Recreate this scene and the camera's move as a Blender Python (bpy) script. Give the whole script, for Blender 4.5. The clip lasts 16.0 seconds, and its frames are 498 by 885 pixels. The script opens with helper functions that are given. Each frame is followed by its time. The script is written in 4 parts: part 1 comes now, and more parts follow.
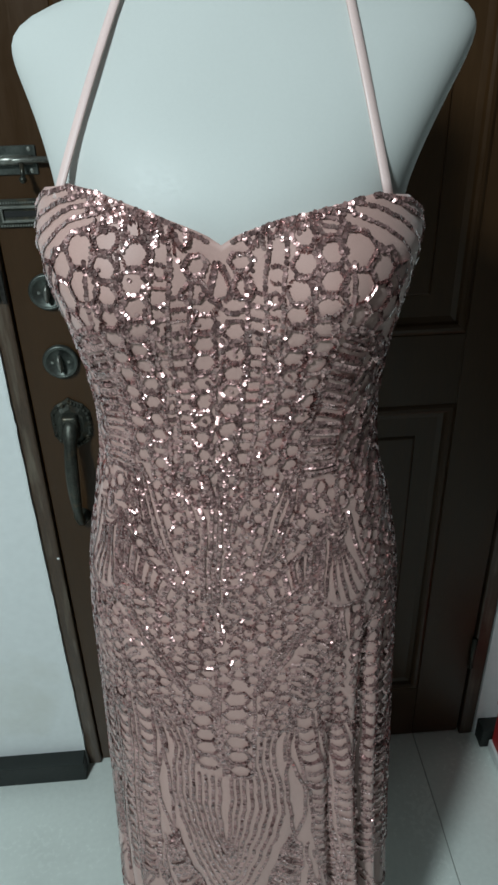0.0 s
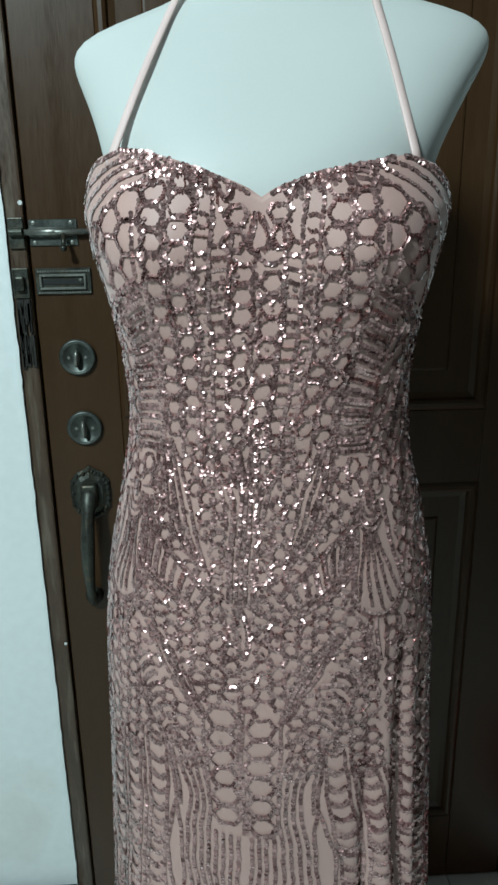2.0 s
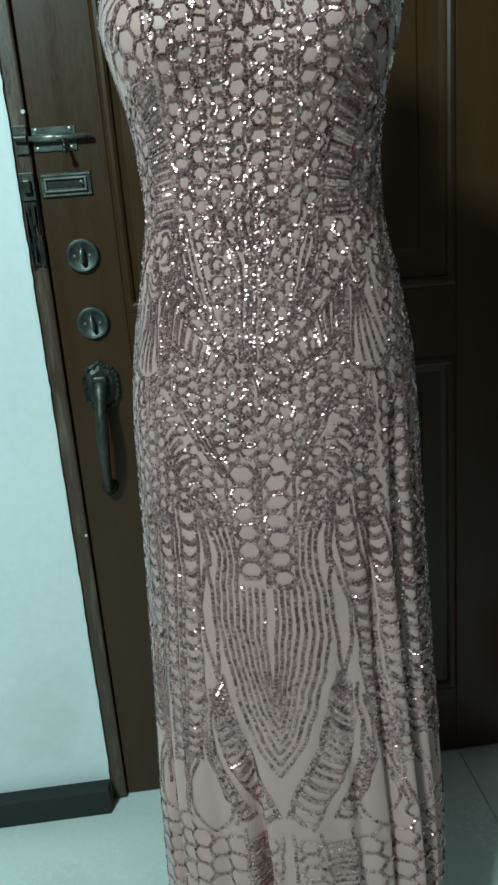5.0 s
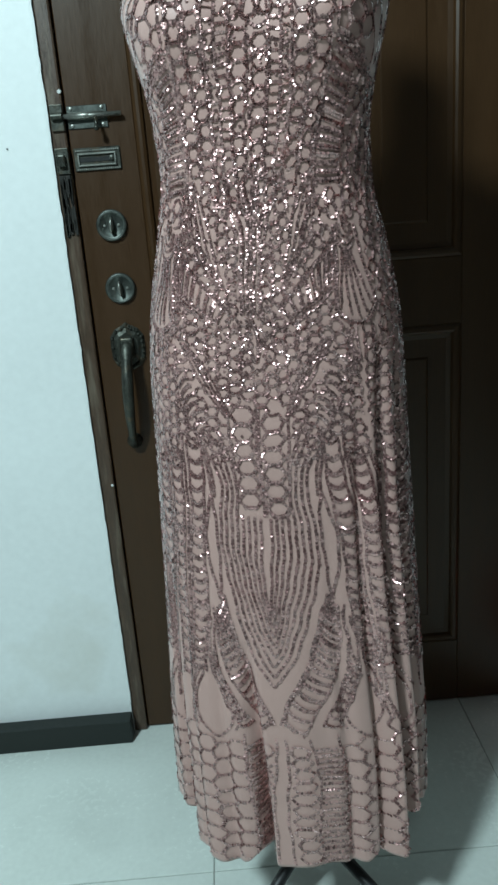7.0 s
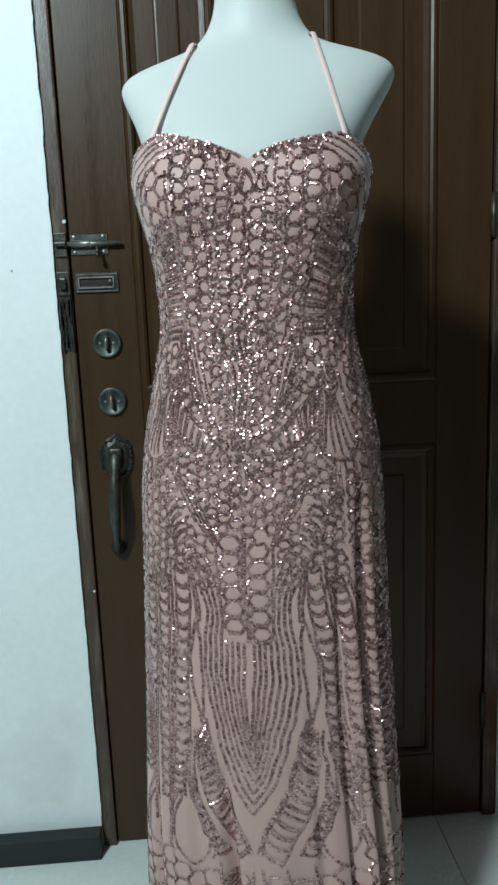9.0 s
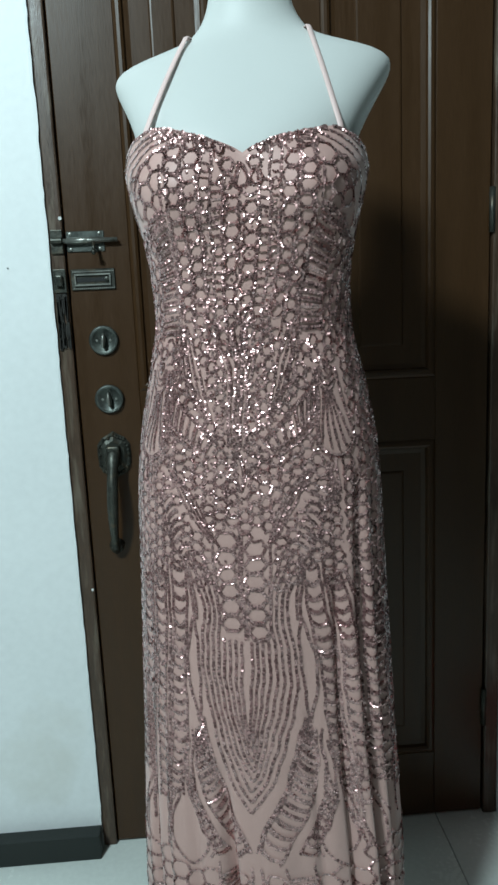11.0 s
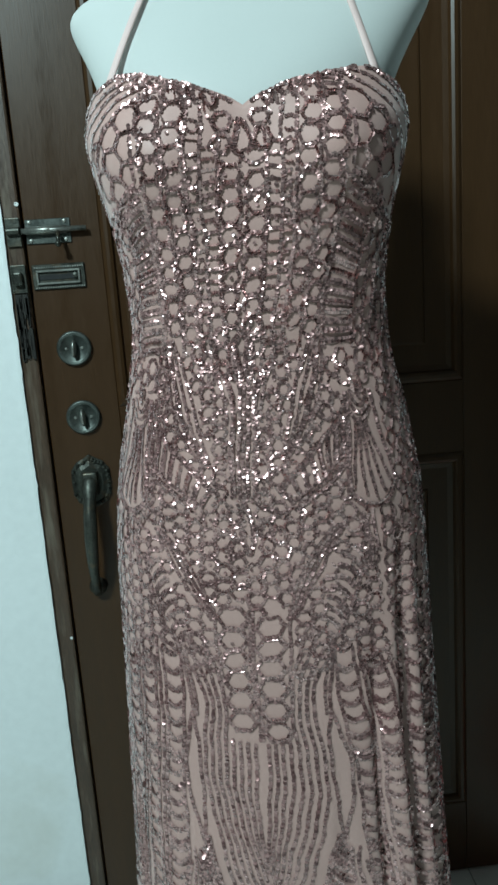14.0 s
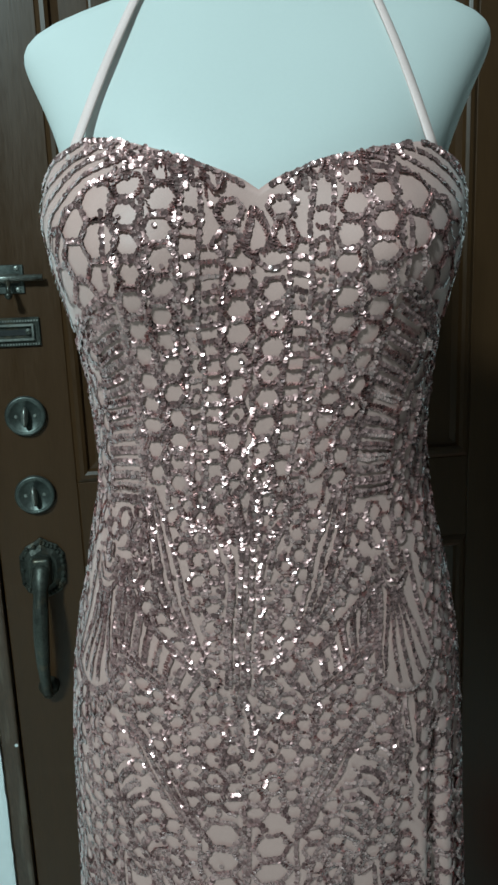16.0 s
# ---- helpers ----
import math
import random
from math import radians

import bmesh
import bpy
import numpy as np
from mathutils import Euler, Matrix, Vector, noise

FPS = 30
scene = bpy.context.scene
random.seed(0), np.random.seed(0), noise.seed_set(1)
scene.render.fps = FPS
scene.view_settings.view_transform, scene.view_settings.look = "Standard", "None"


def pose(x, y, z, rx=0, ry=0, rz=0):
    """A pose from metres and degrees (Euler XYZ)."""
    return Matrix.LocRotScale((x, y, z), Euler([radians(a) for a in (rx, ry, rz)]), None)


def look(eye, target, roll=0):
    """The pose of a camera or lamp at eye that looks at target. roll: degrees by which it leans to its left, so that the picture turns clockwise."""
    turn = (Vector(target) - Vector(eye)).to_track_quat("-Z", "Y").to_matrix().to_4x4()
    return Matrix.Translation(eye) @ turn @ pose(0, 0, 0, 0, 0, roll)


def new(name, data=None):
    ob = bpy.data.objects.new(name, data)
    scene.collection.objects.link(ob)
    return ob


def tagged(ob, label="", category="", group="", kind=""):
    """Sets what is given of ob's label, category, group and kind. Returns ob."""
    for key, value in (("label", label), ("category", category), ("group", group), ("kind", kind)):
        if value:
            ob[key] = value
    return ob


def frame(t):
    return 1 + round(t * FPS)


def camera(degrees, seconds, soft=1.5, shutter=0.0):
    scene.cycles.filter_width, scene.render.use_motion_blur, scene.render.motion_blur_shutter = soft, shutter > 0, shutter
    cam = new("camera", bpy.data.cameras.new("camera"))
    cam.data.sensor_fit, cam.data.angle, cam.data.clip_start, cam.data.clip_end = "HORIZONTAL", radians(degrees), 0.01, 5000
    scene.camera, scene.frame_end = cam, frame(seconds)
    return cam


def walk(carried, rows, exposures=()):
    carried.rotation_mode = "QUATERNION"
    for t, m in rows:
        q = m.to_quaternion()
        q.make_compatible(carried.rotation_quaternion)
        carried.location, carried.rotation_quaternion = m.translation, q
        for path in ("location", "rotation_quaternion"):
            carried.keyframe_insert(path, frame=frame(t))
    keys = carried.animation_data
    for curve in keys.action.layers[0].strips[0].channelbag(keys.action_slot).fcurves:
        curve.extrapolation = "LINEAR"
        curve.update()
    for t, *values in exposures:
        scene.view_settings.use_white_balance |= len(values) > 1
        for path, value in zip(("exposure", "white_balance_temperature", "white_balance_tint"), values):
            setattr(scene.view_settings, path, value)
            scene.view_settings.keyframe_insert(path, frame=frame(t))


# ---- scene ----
cam = camera(38.1, 16.0, soft=2.7)
PATH = [
    (0, (0.030, 0.056, 1.543), (0.135, 1.782, 0.517), -1.6),
    (0.5, (0.025, 0.050, 1.506), (0.113, 1.818, 0.555), -1.3),
    (1, (0.022, 0.036, 1.467), (0.138, 1.857, 0.638), -1.2),
    (1.5, (0.013, 0.015, 1.433), (0.125, 1.892, 0.751), -1.3),
    (2, (0.003, -0.004, 1.391), (0.103, 1.900, 0.789), -0.9),
    (2.5, (0.000, -0.012, 1.326), (0.116, 1.900, 0.752), -1.0),
    (3, (-0.008, -0.023, 1.268), (0.135, 1.902, 0.744), -0.7),
    (3.5, (-0.023, -0.054, 1.230), (0.131, 1.865, 0.689), -1.8),
    (4, (-0.054, -0.087, 1.189), (0.141, 1.828, 0.646), -4.1),
    (6.3, (-0.020, -0.285, 1.165), (0.023, 1.637, 0.615), -4.0),
    (6.5, (-0.021, -0.292, 1.159), (0.012, 1.623, 0.582), -3.9),
    (7, (-0.007, -0.299, 1.158), (0.028, 1.614, 0.574), -4.4),
    (7.5, (-0.002, -0.300, 1.188), (0.061, 1.631, 0.670), -3.9),
    (8, (-0.015, -0.316, 1.228), (0.079, 1.640, 0.822), -2.2),
    (8.5, (-0.020, -0.331, 1.233), (0.093, 1.631, 0.861), -2.2),
    (9, (-0.019, -0.331, 1.231), (0.096, 1.631, 0.864), -2.3),
    (9.5, (-0.019, -0.332, 1.231), (0.097, 1.631, 0.869), -2.3),
    (12, (-0.008, -0.299, 1.225), (0.082, 1.660, 0.832), -3.3),
    (12.5, (-0.006, -0.264, 1.225), (0.065, 1.693, 0.818), -3.8),
    (13, (-0.004, -0.210, 1.230), (0.067, 1.745, 0.816), -3.9),
    (13.5, (-0.010, -0.148, 1.235), (0.074, 1.806, 0.816), -4.1),
    (14, (-0.018, -0.095, 1.248), (0.126, 1.857, 0.837), -4.0),
    (14.5, (-0.029, -0.042, 1.260), (0.179, 1.908, 0.867), -4.0),
    (15, (-0.028, 0.014, 1.284), (0.226, 1.962, 0.907), -3.1),
    (15.5, (-0.030, 0.054, 1.298), (0.243, 1.995, 0.897), -2.2),
    (16, (-0.030, 0.096, 1.343), (0.231, 2.036, 0.926), -2.2),
]
walk(cam, [(t, look(eye, target, roll)) for t, eye, target, roll in PATH],
     exposures=[(0, -0.26, 6750, 13), (0.9, -0.08, 6650, 10), (1.5, 0.0, 6550, 8), (3, 0.02, 6250, -3), (4, -0.02, 6000, -12), (6.3, 0.12, 6250, 0), (9, 0.10, 6450, 8), (12, 0.10, 6450, 7), (14, 0.02, 6300, 1), (16, -0.08, 6150, -2)])

# ---- light ----
world = bpy.data.worlds.new("world")
world.use_nodes = True
world.node_tree.nodes["Background"].inputs[0].default_value = (0.6, 0.75, 0.7, 1)
world.node_tree.nodes["Background"].inputs[1].default_value = 0.006
scene.world = world

bulb = new("room_bulb", bpy.data.lights.new("room_bulb", "POINT"))
bulb.data.energy, bulb.data.color, bulb.data.shadow_soft_size = 316, (0.80, 1.0, 1.06), 0.17
bulb.location = (-1.16, -1.06, 3.02)


# ---- materials ----
def material(name, colour, rough=0.5, metal=0.0, var=0.15, scale=8.0, fine=120.0, bump=0.1, dist=0.001, stretch=(1, 1, 1), stain=None, rough_var=0.1, island=0.0, coat=0.0, sheen=0.0):
    """Principled surface with colour and gloss varied at a coarse and a fine scale, and fine relief."""
    m = bpy.data.materials.new(name)
    m.use_nodes = True
    t, n = m.node_tree, m.node_tree.nodes
    p = n["Principled BSDF"]
    co = n.new("ShaderNodeTexCoord")
    mp = n.new("ShaderNodeMapping")
    mp.inputs["Scale"].default_value = stretch
    t.links.new(co.outputs["Object"], mp.inputs["Vector"])
    big, small = n.new("ShaderNodeTexNoise"), n.new("ShaderNodeTexNoise")
    for tex, sc, det in ((big, scale, 5), (small, fine, 3)):
        tex.inputs["Scale"].default_value, tex.inputs["Detail"].default_value = sc, det
        t.links.new(mp.outputs[0], tex.inputs["Vector"])
    mix = n.new("ShaderNodeMath")
    mix.operation = "ADD"
    t.links.new(big.outputs["Fac"], mix.inputs[0])
    t.links.new(small.outputs["Fac"], mix.inputs[1])
    last = mix.outputs[0]
    if island:
        geo, mul, add = n.new("ShaderNodeNewGeometry"), n.new("ShaderNodeMath"), n.new("ShaderNodeMath")
        mul.operation, mul.inputs[1].default_value = "MULTIPLY_ADD", island
        mul.inputs[2].default_value = -island / 2
        t.links.new(geo.outputs["Random Per Island"], mul.inputs[0])
        add.operation = "ADD"
        t.links.new(last, add.inputs[0])
        t.links.new(mul.outputs[0], add.inputs[1])
        last = add.outputs[0]
    ramp = n.new("ShaderNodeMapRange")
    ramp.inputs["From Min"].default_value, ramp.inputs["From Max"].default_value = 0.65, 1.35
    ramp.inputs["To Min"].default_value, ramp.inputs["To Max"].default_value = 1 - var, 1 + var
    t.links.new(last, ramp.inputs["Value"])
    tint = n.new("ShaderNodeVectorMath")
    tint.operation = "SCALE"
    tint.inputs[0].default_value = colour
    t.links.new(ramp.outputs[0], tint.inputs["Scale"])
    out = tint.outputs[0]
    if stain:
        sc, lo, hi, other = stain
        noise_s, edge, blend = n.new("ShaderNodeTexNoise"), n.new("ShaderNodeMapRange"), n.new("ShaderNodeMix")
        noise_s.inputs["Scale"].default_value, noise_s.inputs["Detail"].default_value = sc, 8
        t.links.new(mp.outputs[0], noise_s.inputs["Vector"])
        edge.inputs["From Min"].default_value, edge.inputs["From Max"].default_value = lo, hi
        t.links.new(noise_s.outputs["Fac"], edge.inputs["Value"])
        blend.data_type = "RGBA"
        t.links.new(edge.outputs[0], blend.inputs["Factor"])
        t.links.new(out, blend.inputs[6])
        blend.inputs[7].default_value = (*other, 1)
        out = blend.outputs[2]
    t.links.new(out, p.inputs["Base Color"])
    gloss = n.new("ShaderNodeMapRange")
    gloss.inputs["From Min"].default_value, gloss.inputs["From Max"].default_value = 0.65, 1.35
    gloss.inputs["To Min"].default_value, gloss.inputs["To Max"].default_value = max(0.02, rough - rough_var), min(1, rough + rough_var)
    t.links.new(last, gloss.inputs["Value"])
    t.links.new(gloss.outputs[0], p.inputs["Roughness"])
    p.inputs["Metallic"].default_value = metal
    p.inputs["Coat Weight"].default_value = coat
    p.inputs["Sheen Weight"].default_value = sheen
    if bump:
        b = n.new("ShaderNodeBump")
        b.inputs["Strength"].default_value, b.inputs["Distance"].default_value = bump, dist
        t.links.new(mix.outputs[0], b.inputs["Height"])
        t.links.new(b.outputs[0], p.inputs["Normal"])
    return m


PAINT = material("white_wall_paint", (0.80, 0.825, 0.82), 0.6, var=0.04, scale=3, fine=60, bump=0.25, dist=0.002, stain=(2.2, 0.66, 0.9, (0.6, 0.58, 0.5)))
# Near-black for the unseen walls and ceiling, to hold bounced light down.
LOW_BOUNCE = material("bounce_cutting_black", (0.03, 0.03, 0.028), 0.8, var=0.06, scale=2, fine=50, bump=0.1)
TILE = material("glazed_floor_tile", (0.66, 0.70, 0.66), 0.22, var=0.06, scale=5, fine=90, bump=0.03, stain=(3.0, 0.55, 0.85, (0.5, 0.53, 0.5)))
GROUT = material("grey_grout", (0.30, 0.31, 0.29), 0.9, var=0.2, scale=20, fine=300)
WOOD = material("dark_varnished_wood", (0.048, 0.0225, 0.0085), 0.37, var=0.16, scale=5, fine=70, bump=0.12, dist=0.0006, stretch=(6, 6, 0.5), rough_var=0.08)
WOOD.node_tree.nodes["Principled BSDF"].inputs["Specular IOR Level"].default_value = 0.32
JAMB = material("worn_varnished_wood", (0.062, 0.036, 0.022), 0.38, var=0.4, scale=10, fine=80, bump=0.25, dist=0.001, stretch=(6, 6, 0.8), stain=(11, 0.52, 0.70, (0.14, 0.11, 0.08)))
SPLIT = material("splintered_blackened_wood", (0.018, 0.016, 0.013), 0.7, var=0.7, scale=60, fine=260, bump=0.6, dist=0.002, stretch=(3, 3, 0.6))
SKIRT = material("dark_grey_baseboard", (0.010, 0.014, 0.012), 0.6, var=0.25, scale=9, fine=120, bump=0.1)
STEEL = material("dull_plated_steel", (0.30, 0.305, 0.275), 0.40, metal=0.8, var=0.3, scale=30, fine=300, bump=0.1, stain=(60, 0.55, 0.8, (0.09, 0.08, 0.06)))
BRONZE = material("aged_bronze", (0.060, 0.062, 0.052), 0.42, metal=0.7, var=0.5, scale=40, fine=260, bump=0.3, stain=(50, 0.56, 0.8, (0.13, 0.10, 0.065)))
PEWTER = material("dull_pewter", (0.095, 0.105, 0.095), 0.4, metal=0.75, var=0.3, scale=40, fine=280, bump=0.15)
DARK = material("dark_hollow", (0.008, 0.008, 0.008), 0.7, var=0.1)
WHITE = material("matt_white_mannequin", (0.535, 0.55, 0.53), 0.55, var=0.02, scale=6, fine=400, bump=0.04, dist=0.0004)
SATIN = material("nude_pink_lining", (0.495, 0.302, 0.268), 0.55, var=0.07, scale=14, fine=900, bump=0.25, dist=0.0005, sheen=0.25)
STRAP = material("nude_pink_strap_satin", (0.70, 0.52, 0.49), 0.45, var=0.06, scale=20, fine=700, bump=0.1, dist=0.0004)
SEQUIN = material("rose_brown_sequin", (0.47, 0.275, 0.262), 0.24, metal=0.66, var=0.40, scale=20, fine=500, bump=0.0, rough_var=0.14, island=0.9, coat=1.0, stain=(7, 0.50, 0.72, (0.28, 0.13, 0.125)))
SEQUIN.node_tree.nodes["Principled BSDF"].inputs["Coat Roughness"].default_value = 0.17
BLACK = material("black_powder_coat", (0.012, 0.012, 0.013), 0.4, var=0.2, scale=30, fine=200)
RED = material("red_box_card", (0.42, 0.02, 0.02), 0.45, var=0.12, scale=10, fine=150)
LID = material("white_box_base", (0.7, 0.72, 0.7), 0.5, var=0.05)


# ---- mesh helpers ----
def mesh_of(name, bm, mat, smooth=False):
    me = bpy.data.meshes.new(name)
    bm.normal_update()
    bm.to_mesh(me)
    bm.free()
    me.materials.append(mat)
    if smooth:
        me.polygons.foreach_set("use_smooth", [True] * len(me.polygons))
    return me


def part(name, bm, mat, parent=None, label="", smooth=False):
    ob = new(name, mesh_of(name, bm, mat, smooth))
    ob.parent = parent
    return tagged(ob, label)


def box(bm, x0, x1, y0, y1, z0, z1, bevel=0.0, seg=2):
    r = bmesh.ops.create_cube(bm, size=1, matrix=Matrix.LocRotScale(((x0 + x1) / 2, (y0 + y1) / 2, (z0 + z1) / 2), None, (x1 - x0, y1 - y0, z1 - z0)))
    if bevel:
        edges = list({e for v in r["verts"] for e in v.link_edges})
        bmesh.ops.bevel(bm, geom=edges, offset=bevel, segments=seg, affect="EDGES", profile=0.6)
    return bm


def boxed(*a, **k):
    return box(bmesh.new(), *a, **k)


def rod(bm, a, b, r0, r1=None, seg=16):
    a, b = Vector(a), Vector(b)
    m = Matrix.Translation((a + b) / 2) @ (b - a).to_track_quat("Z", "Y").to_matrix().to_4x4()
    bmesh.ops.create_cone(bm, cap_ends=True, segments=seg, radius1=r0, radius2=r0 if r1 is None else r1, depth=(b - a).length, matrix=m)
    return bm


def turned(profile, centre, seg=36):
    """A body turned about an axis that points along -y: profile of (radius, how far it stands out)."""
    bm = bmesh.new()
    rings = []
    for r, out in profile:
        if r == 0:
            rings.append([bm.verts.new((centre[0], centre[1] - out, centre[2]))])
        else:
            rings.append([bm.verts.new((centre[0] + r * math.cos(i * math.tau / seg), centre[1] - out, centre[2] + r * math.sin(i * math.tau / seg))) for i in range(seg)])
    for a, b in zip(rings, rings[1:]):
        for i in range(seg):
            j = (i + 1) % seg
            if len(b) == 1:
                bm.faces.new((a[i], a[j], b[0]))
            else:
                bm.faces.new((a[i], a[j], b[j], b[i]))
    bmesh.ops.recalc_face_normals(bm, faces=bm.faces)
    return bm


def sweep(points, widths, thick, seg=12):
    """A rounded bar along points, with half-widths across (x) and half-thicknesses."""
    bm = bmesh.new()
    rings = []
    pts = [Vector(p) for p in points]
    for i, p in enumerate(pts):
        d = (pts[min(i + 1, len(pts) - 1)] - pts[max(i - 1, 0)]).normalized()
        side = Vector((1, 0, 0))
        side = (side - d * side.dot(d)).normalized()
        up = d.cross(side)
        rings.append([bm.verts.new(p + side * widths[i] * math.cos(k * math.tau / seg) + up * thick[i] * math.sin(k * math.tau / seg)) for k in range(seg)])
    for a, b in zip(rings, rings[1:]):
        for k in range(seg):
            bm.faces.new((a[k], a[(k + 1) % seg], b[(k + 1) % seg], b[k]))
    bm.faces.new(rings[0][::-1])
    bm.faces.new(rings[-1])
    bmesh.ops.recalc_face_normals(bm, faces=bm.faces)
    return bm


# ---- large structure ----
WALL_Y, DOOR_Y = 1.180, 1.191
J = WALL_Y - 0.003  # face of the door frame, less the depth that fittings are set by
# X_R sets the unseen east wall close, so less light bounces from the right.
X_L, X_R, Y_S, CEIL = -3.0, 1.12, -3.4, 3.60
OPEN_L, OPEN_R, OPEN_TOP = -0.310, 0.632, 2.10


def structure(name, bm, mat, label, category):
    return tagged(part(name, bm, mat), label, category, "", "structure")


bm = bmesh.new()
box(bm, X_L, OPEN_L, WALL_Y, WALL_Y + 0.15, 0, CEIL)
box(bm, OPEN_R, X_R, WALL_Y, WALL_Y + 0.15, 0, CEIL)
box(bm, OPEN_L, OPEN_R, WALL_Y, WALL_Y + 0.15, OPEN_TOP, CEIL)
wall_north = structure("wall_north", bm, PAINT, "white painted plaster wall with the dark wooden door", "wall")
# Unseen sides and ceiling close the room; near-black so shadows stay deep.
structure("wall_west", boxed(X_L - 0.1, X_L, Y_S, WALL_Y + 0.15, 0, CEIL), LOW_BOUNCE, "unseen room wall, near-black to cut bounced light", "wall")
structure("wall_east", boxed(X_R, X_R + 0.1, Y_S, WALL_Y + 0.15, 0, CEIL), LOW_BOUNCE, "unseen room wall, near-black to cut bounced light", "wall")
structure("wall_south", boxed(X_L, X_R, Y_S - 0.1, Y_S, 0, CEIL), LOW_BOUNCE, "unseen room wall, near-black to cut bounced light", "wall")
structure("ceiling", boxed(X_L, X_R, Y_S, WALL_Y + 0.15, CEIL, CEIL + 0.1), LOW_BOUNCE, "unseen ceiling, near-black to cut bounced light", "ceiling")
floor = structure("floor", boxed(X_L, X_R, Y_S, WALL_Y + 0.4, -0.12, -0.0025), GROUT, "pale glazed tile floor with thin grey joints", "floor")

# Broken plaster edge beside the door frame.
bm = bmesh.new()
row = []
for i in range(140):
    z = 0.085 + i * 0.0135
    w = 0.0015 + 0.0035 * abs(noise.noise((0, 0, z * 9))) + 0.003 * max(0, noise.noise((3, 0, z * 40)))
    row.append([bm.verts.new((OPEN_L - 0.004, WALL_Y - 0.0025, z)), bm.verts.new((OPEN_L + w, WALL_Y - 0.002, z)), bm.verts.new((OPEN_L + w * 0.6, WALL_Y + 0.012, z))])
for a, b in zip(row, row[1:]):
    bm.faces.new((a[0], a[1], b[1], b[0]))
    bm.faces.new((a[1], a[2], b[2], b[1]))
part("plaster_edge", bm, PAINT, wall_north)

# Baseboards on both sides of the door.
base_left = structure("baseboard", boxed(X_L, OPEN_L + 0.001, WALL_Y - 0.039, WALL_Y - 0.001, 0, 0.060, 0.003), SKIRT, "dark grey wooden baseboard along the white wall", "baseboard")
base_right = structure("baseboard", boxed(OPEN_R + 0.004, X_R, WALL_Y - 0.039, WALL_Y - 0.001, 0, 0.060, 0.003), SKIRT, "dark grey wooden baseboard along the white wall", "baseboard")

# ---- door frame ----
frame_ob = new("door_frame")
tagged(frame_ob, "worn dark wooden door frame with chipped varnish", "door frame", "", "structure")


def jamb(name, x0, x1, z0, z1):
    bm = boxed(x0, x1, J + 0.006, WALL_Y + 0.14, z0, z1, 0.004)
    return part(name, bm, JAMB, frame_ob)


jamb("jamb", OPEN_L + 0.002, -0.2785, 0, OPEN_TOP - 0.002)
jamb("jamb", 0.598, OPEN_R - 0.002, 0, OPEN_TOP - 0.002)
jamb("head_jamb", -0.278, 0.5975, 2.062, OPEN_TOP - 0.002)
# Dark sheet added behind the leaf over the whole opening, as shade in the gaps.
part("gap_backing", boxed(-0.278, 0.5975, DOOR_Y + 0.042, DOOR_Y + 0.055, 0.0, 2.061), DARK, frame_ob)

# Keeper of the slide bolt, strike of the night latch, split wood under it, a white cap.
bm = boxed(-0.3035, -0.280, J + 0.001, J + 0.0055, 1.346, 1.392, 0.001)
rod(bm, (-0.301, J - 0.003, 1.371), (-0.281, J - 0.003, 1.371), 0.0065)
part("bolt_keeper", bm, BRONZE, frame_ob, "dull steel bolt keeper")
bm = boxed(-0.3045, -0.2795, J - 0.001, J + 0.0055, 1.270, 1.316, 0.001)
box(bm, -0.299, -0.285, J - 0.010, J - 0.001, 1.282, 1.304, 0.003)
for k in range(9):
    box(bm, -0.3042, -0.3012, J - 0.0028, J - 0.001, 1.273 + k * 0.0047, 1.2755 + k * 0.0047)
part("latch_strike", bm, BRONZE, frame_ob, "dull steel latch strike")
rng = random.Random(4)
bm = bmesh.new()
for k in range(46):
    x = rng.uniform(-0.304, -0.285)
    z = rng.uniform(1.150, 1.25)
    h = rng.uniform(0.015, 0.055)
    box(bm, x, x + rng.uniform(0.002, 0.006), J + 0.0015, J + 0.0062 + rng.uniform(0, 0.002), z, min(z + h, 1.268), 0.0006, 1)
part("split_wood", bm, SPLIT, frame_ob, "splintered blackened wood")
part("screw_cap", turned([(0.0036, 0), (0.0036, 0.0012), (0.0022, 0.0018), (0.0018, 0.001), (0, 0.001)], (-0.2815, J + 0.006, 1.414), 18), LID, frame_ob, "small white plastic cap")

# ---- door ----
door = new("door_1")
tagged(door, "closed dark varnished wooden door with raised panels", "door", "", "structure")
DX0, DX1, DZ0, DZ1 = -0.2755, 0.5945, 0.006, 2.058
COLS = [(-0.150, 0.036), (0.250, 0.480)]
ROWS_Z = [(0.17, 0.925), (1.062, 1.93)]


def slab(name, x0, x1, z0, z1):
    part(name, boxed(x0, x1, DOOR_Y, DOOR_Y + 0.04, z0, z1, 0.0015, 1), WOOD, door)


slab("stile", DX0, COLS[0][0], DZ0, DZ1)
slab("stile", COLS[1][1], DX1, DZ0, DZ1)
slab("stile", COLS[0][1], COLS[1][0], DZ0, DZ1)
